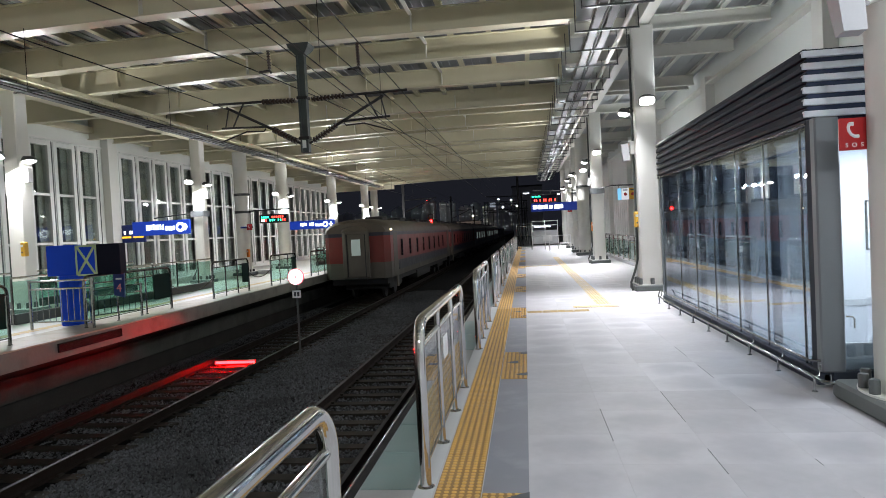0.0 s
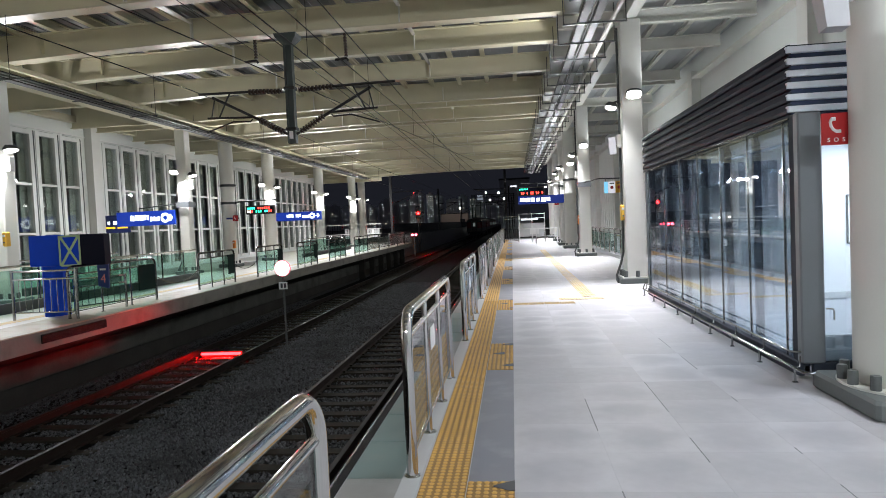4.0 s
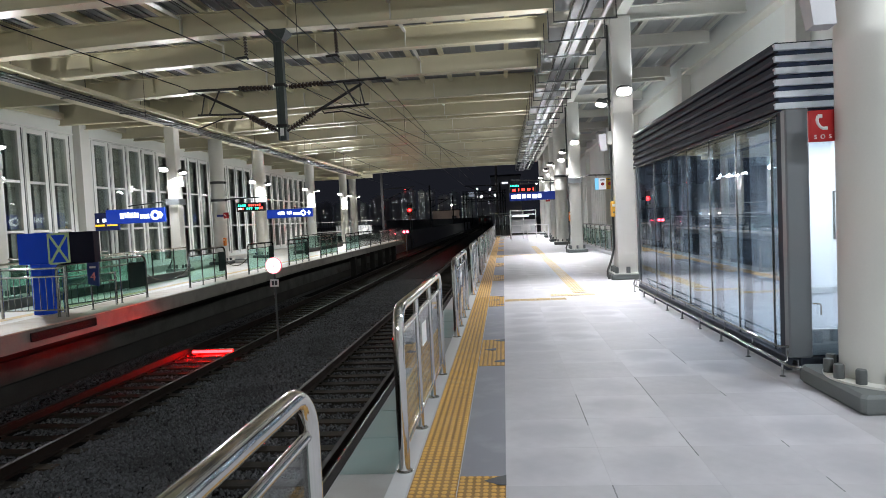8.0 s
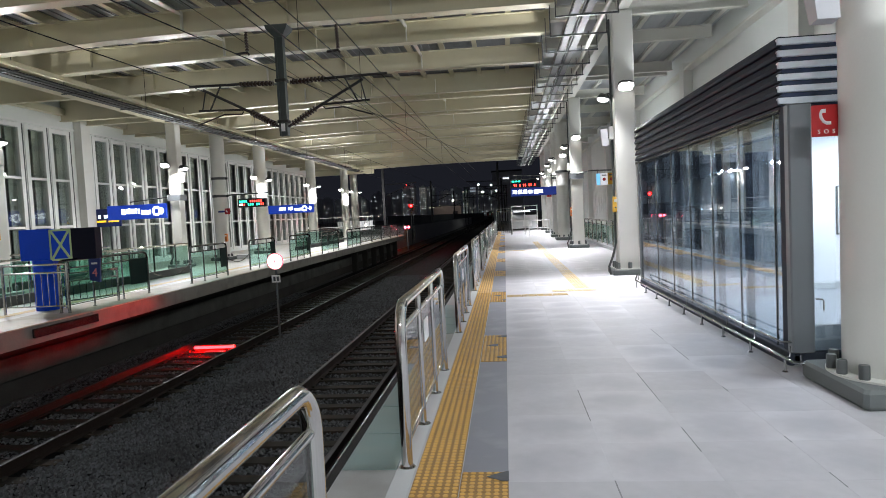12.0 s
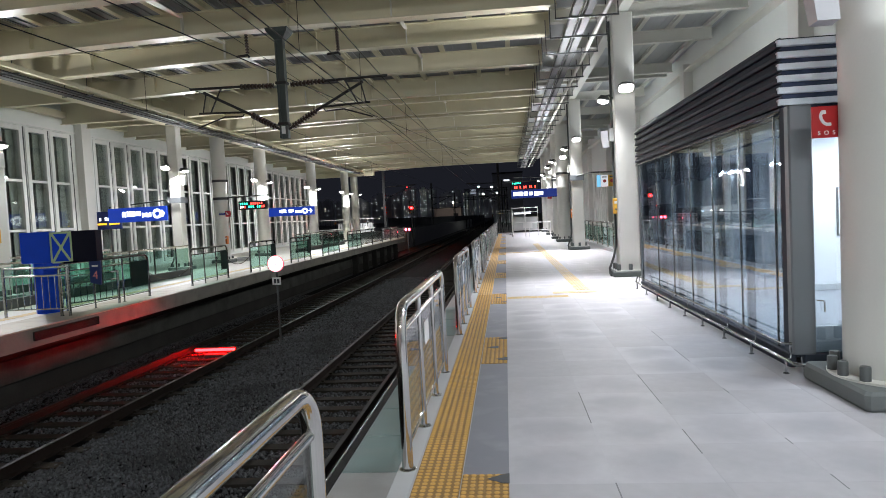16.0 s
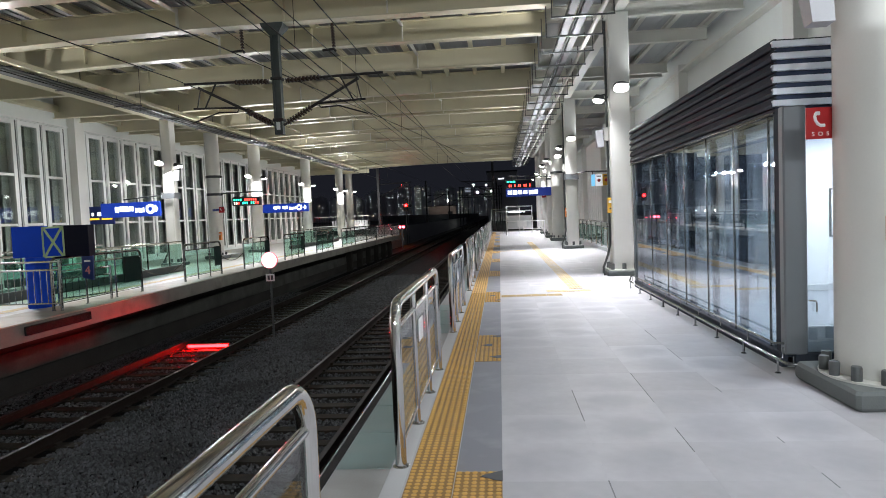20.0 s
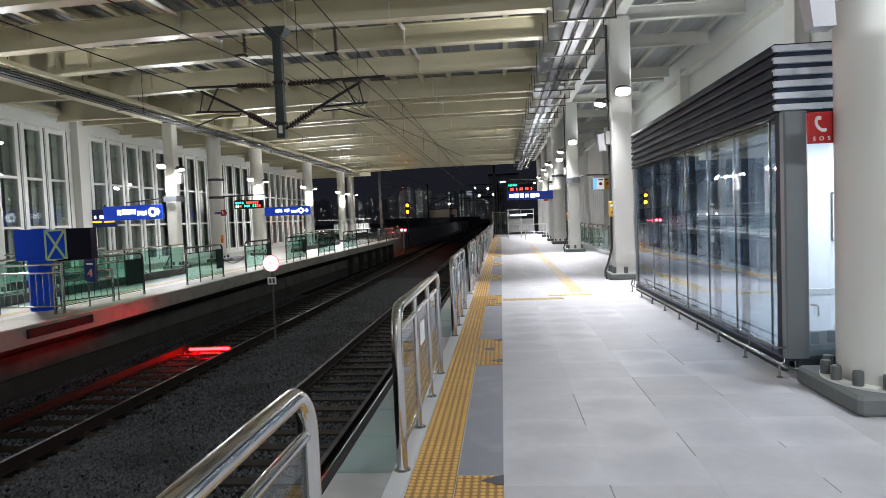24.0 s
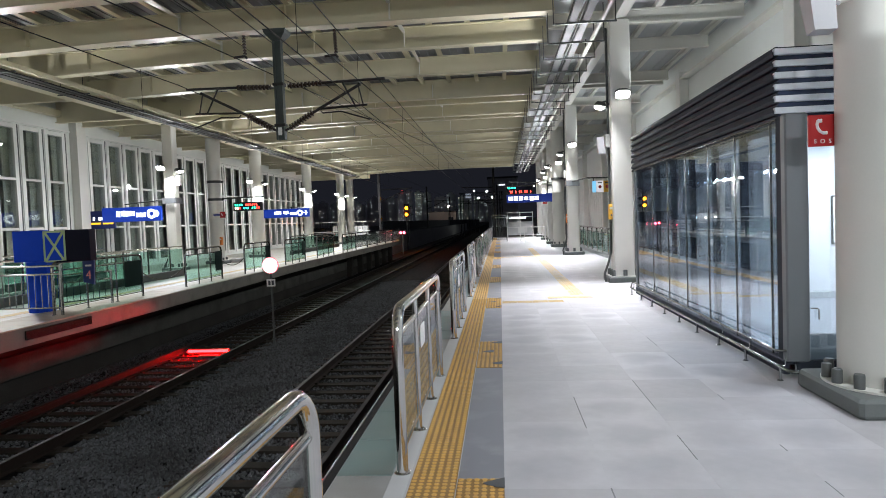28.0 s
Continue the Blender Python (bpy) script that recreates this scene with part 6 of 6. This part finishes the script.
for i, (x, w, h, some) in enumerate(TOWERS):
    y = 880 + 25 * (i % 4)
    a = thing("apartment_building", x, y, -1.75, "dark apartment tower with scattered lit windows", "building", "city towers")
    part("wall", Shape().box(-w / 2, w / 2, 0, 14, 0, h + 1.75), FAR_CITY, a)
    part("roof", Shape().box(-w * 0.25, w * 0.2, 3, 9, h + 1.75, h + 4.5), FAR_CITY, a)
    warm, cool = Shape(), Shape()
    columns = int(w / 2.6)
    stair = {rng.randrange(columns) for _ in range(2)}
    for fl in range(int(h / 2.9)):
        for c in range(columns):
            if rng.random() < (some * 1.5 if c in stair else some):
                q = warm if rng.random() < 0.35 else cool
                x0 = -w / 2 + 0.6 + 2.6 * c
                q.box(x0, x0 + rng.uniform(0.5, 1.2), -0.12, -0.02, 3 + 2.9 * fl, 3 + 2.9 * fl + rng.uniform(0.5, 1.1))
    if i == 16:
        part("warning_light", Shape().box(0.4, 1.6, -0.3, 0, 47.6, 48.8), TAIL_RED, a, "small red warning light")
    for nm, s, mm in (("warm_windows", warm, CITY_WARM), ("cool_windows", cool, CITY_COOL)):
        if s.v:
            part(nm, s, mm, a, "lit windows", False, "stuff")
for x, y in ((-30, 420), (-52, 430)):
    l_ = thing("far_light", x, y, -1.75, "distant low red light", "lamp")
    part("pole", Shape().tube([(0, 0.2, 0), (0, 0.2, 1.8)], 0.1, 6), DARK_STEEL, l_)
    part("lens", Shape().box(-0.5, 0.5, 0, 0.1, 1.6, 1.9), TAIL_RED, l_)


# ---- the train ----
def coach(lit, rear):
    """A coach 23 m long; its base is at rail level below the rear end."""
    c = thing("train_coach", FAR_TRACK, 30, RAIL_Z, "", "train coach", "coaches of the train")
    n, hw = 23.0, 1.53
    plan = lambda k: [(-hw + 0.25, k), (hw - 0.25, k), (hw, 0.3 + k), (hw, n - 0.3), (hw - 0.25, n), (-hw + 0.25, n), (-hw, n - 0.3), (-hw, 0.3 + k)]
    part("lower_side", Shape().prism(plan(0.0), "z", 1.05, 1.78), TRAIN_GREY, c, "grimy grey lower body")
    part("red_side", Shape().prism(plan(0.0), "z", 1.78, 2.98), TRAIN_RED, c, "faded red side")
    part("stripe", Shape().prism(plan(0.0), "z", 2.98, 3.14), TRAIN_BLUE, c, "navy stripe")
    rings = []
    for y, sc in ((0.0, 0.72), (0.25, 0.93), (1.0, 1.0), (n - 1.0, 1.0), (n - 0.25, 0.93), (n, 0.72)):
        rings.append([(hw * math.cos(math.pi * k / 12) * (1 if sc > 0.9 else 0.9), y, 3.14 + 0.66 * sc * math.sin(math.pi * k / 12) ** 0.8) for k in range(13)])
    part("roof", Shape().loft(rings), TRAIN_ROOF, c, "dirty beige curved roof", True)
    for y in (3.5, 8.5, 14, 19):
        part("roof_vent", Shape().box(-0.45, 0.45, y, y + 1.4, 3.72, 3.95, 0.05), TRAIN_DARK, c)
    # end door
    for y, s in ((0.0, -1), (n, 1)):
        y0, y1 = (y - 0.07, y) if s < 0 else (y, y + 0.07)
        part("end_frame", Shape().box(-0.62, -0.45, y0 - 0.03 if s < 0 else y0, y1, 1.1, 3.22, 0.02), TRAIN_GREY, c)
        part("end_frame", Shape().box(0.45, 0.62, y0 - 0.03 if s < 0 else y0, y1, 1.1, 3.22, 0.02), TRAIN_GREY, c)
        part("end_frame", Shape().box(-0.62, 0.62, y0 - 0.02 if s < 0 else y0, y1, 3.1, 3.26, 0.02), TRAIN_GREY, c)
        door = part("end_door", Shape().box(-0.45, 0.45, y0 + 0.03, y1 - 0.01, 1.15, 3.1, 0.01), TRAIN_GREY, c, "grey end door")
        for u in (-0.43, 0.43):
            part("door_gap", Shape().box(u - 0.03, u + 0.03, y0 + 0.005, y1 - 0.005, 1.15, 3.08), TRAIN_DARK, c)
        part("gangway_hood", Shape().loft([[(math.cos(math.pi * k / 10) * q, yy, 3.2 + 0.28 * math.sin(math.pi * k / 10) * q / 0.7) for k in range(11)] for q, yy in ((0.62, y0 - 0.02 if s < 0 else y1), (0.70, y))]), TRAIN_ROOF, c, "raised roof lip over the end door", True)
        if s < 0:
            part("door_window", Shape().box(-0.22, 0.2, y0 + 0.01, y0 + 0.03, 2.12, 2.85, 0.004), TRAIN_WINDOW, door, "dimly lit door window")
            part("step", Shape().box(-0.5, 0.5, y0 - 0.25, y0, 1.05, 1.1), TRAIN_DARK, c)
    for s in (-1, 1):
        x0, x1 = (hw, hw + 0.012) if s > 0 else (-hw - 0.012, -hw)
        part("sill_stripe", Shape().box(x0, x1, 2.0, n - 2.0, 1.32, 1.76), TRAIN_BLUE, c, "dark navy band below the windows")
        for y in (0.9, n - 1.9):
            part("side_door", Shape().box(x0, x1, y, y + 0.9, 1.1, 3.1), TRAIN_GREY, c)
        for k in range(8):
            y = 2.7 + 2.25 * k
            part("side_window", Shape().box(x0, x1, y, y + (0.45 if not lit else 1.3), 1.95, 2.75), TRAIN_WINDOW if lit and k % 2 else SCREEN, c)
    part("underframe", Shape().box(-1.3, 1.3, 0.4, n - 0.4, 0.75, 1.05), TRAIN_DARK, c)
    for y in (3.2, n - 3.2):
        bogie = part("bogie", Shape().box(-1.1, 1.1, y - 1.5, y + 1.5, 0.42, 0.75, 0.05), TRAIN_DARK, c)
        for dy in (-1.05, 1.05):
            for x in (-0.753, 0.753):
                part("wheel", Shape().loft([[(x + dx, y + dy + 0.43 * math.cos(2 * math.pi * k / 20), 0.43 + 0.43 * math.sin(2 * math.pi * k / 20)) for k in range(20)] for dx in (-0.06, 0.06)]), TRAIN_DARK, bogie, "", True)
    for s in (-1, 1):
        part("skirt", Shape().box(s * 1.42 - 0.03, s * 1.42 + 0.03, 1.9, 2.25, 0.5, 1.05), TRAIN_GREY, c)
        part("battery_box", Shape().box(s * 1.05 - 0.3, s * 1.05 + 0.3, 8, 13, 0.45, 0.9, 0.03), TRAIN_DARK, c)
    if rear:
        part("marker_lamp", Shape().box(hw - 0.02, hw + 0.06, 0.35, 0.5, 3.2, 3.28, 0.02), TRAIN_LAMP, c, "small warm marker lamp")
    tagged(c, "old passenger coach in faded red and grime grey, driving away" if not lit else "dark passenger coach with dimly lit windows, driving away")
    return c


COACHES = [coach(False, True), coach(False, False)] + [coach(True, False) for _ in range(3)]

TRAIN_Y = [(0, 28.0), (1, 53.5), (2, 78), (3, 103), (5.5, 165), (8, 228), (28, 730)]


def motions():
    for i, c in enumerate(COACHES):
        walk(c, [(t, pose(FAR_TRACK - 0.1, y + 23.7 * i, RAIL_Z)) for t, y in TRAIN_Y])
    shut, clear = 0.0, 0.5
    for ob, z, rows in ((red_shutter, 4.74, [(0, clear), (23.5, clear), (23.65, shut), (28, shut)]),
                        (amber_shutter, 5.12, [(0, shut), (23.8, shut), (23.9, clear), (28, clear)]),
                        (amber_shutter_low, 4.36, [(0, shut), (23.6, shut), (23.7, clear), (28, clear)])):
        walk(ob, [(t, pose(x, -0.315, z)) for t, x in rows])


motions()
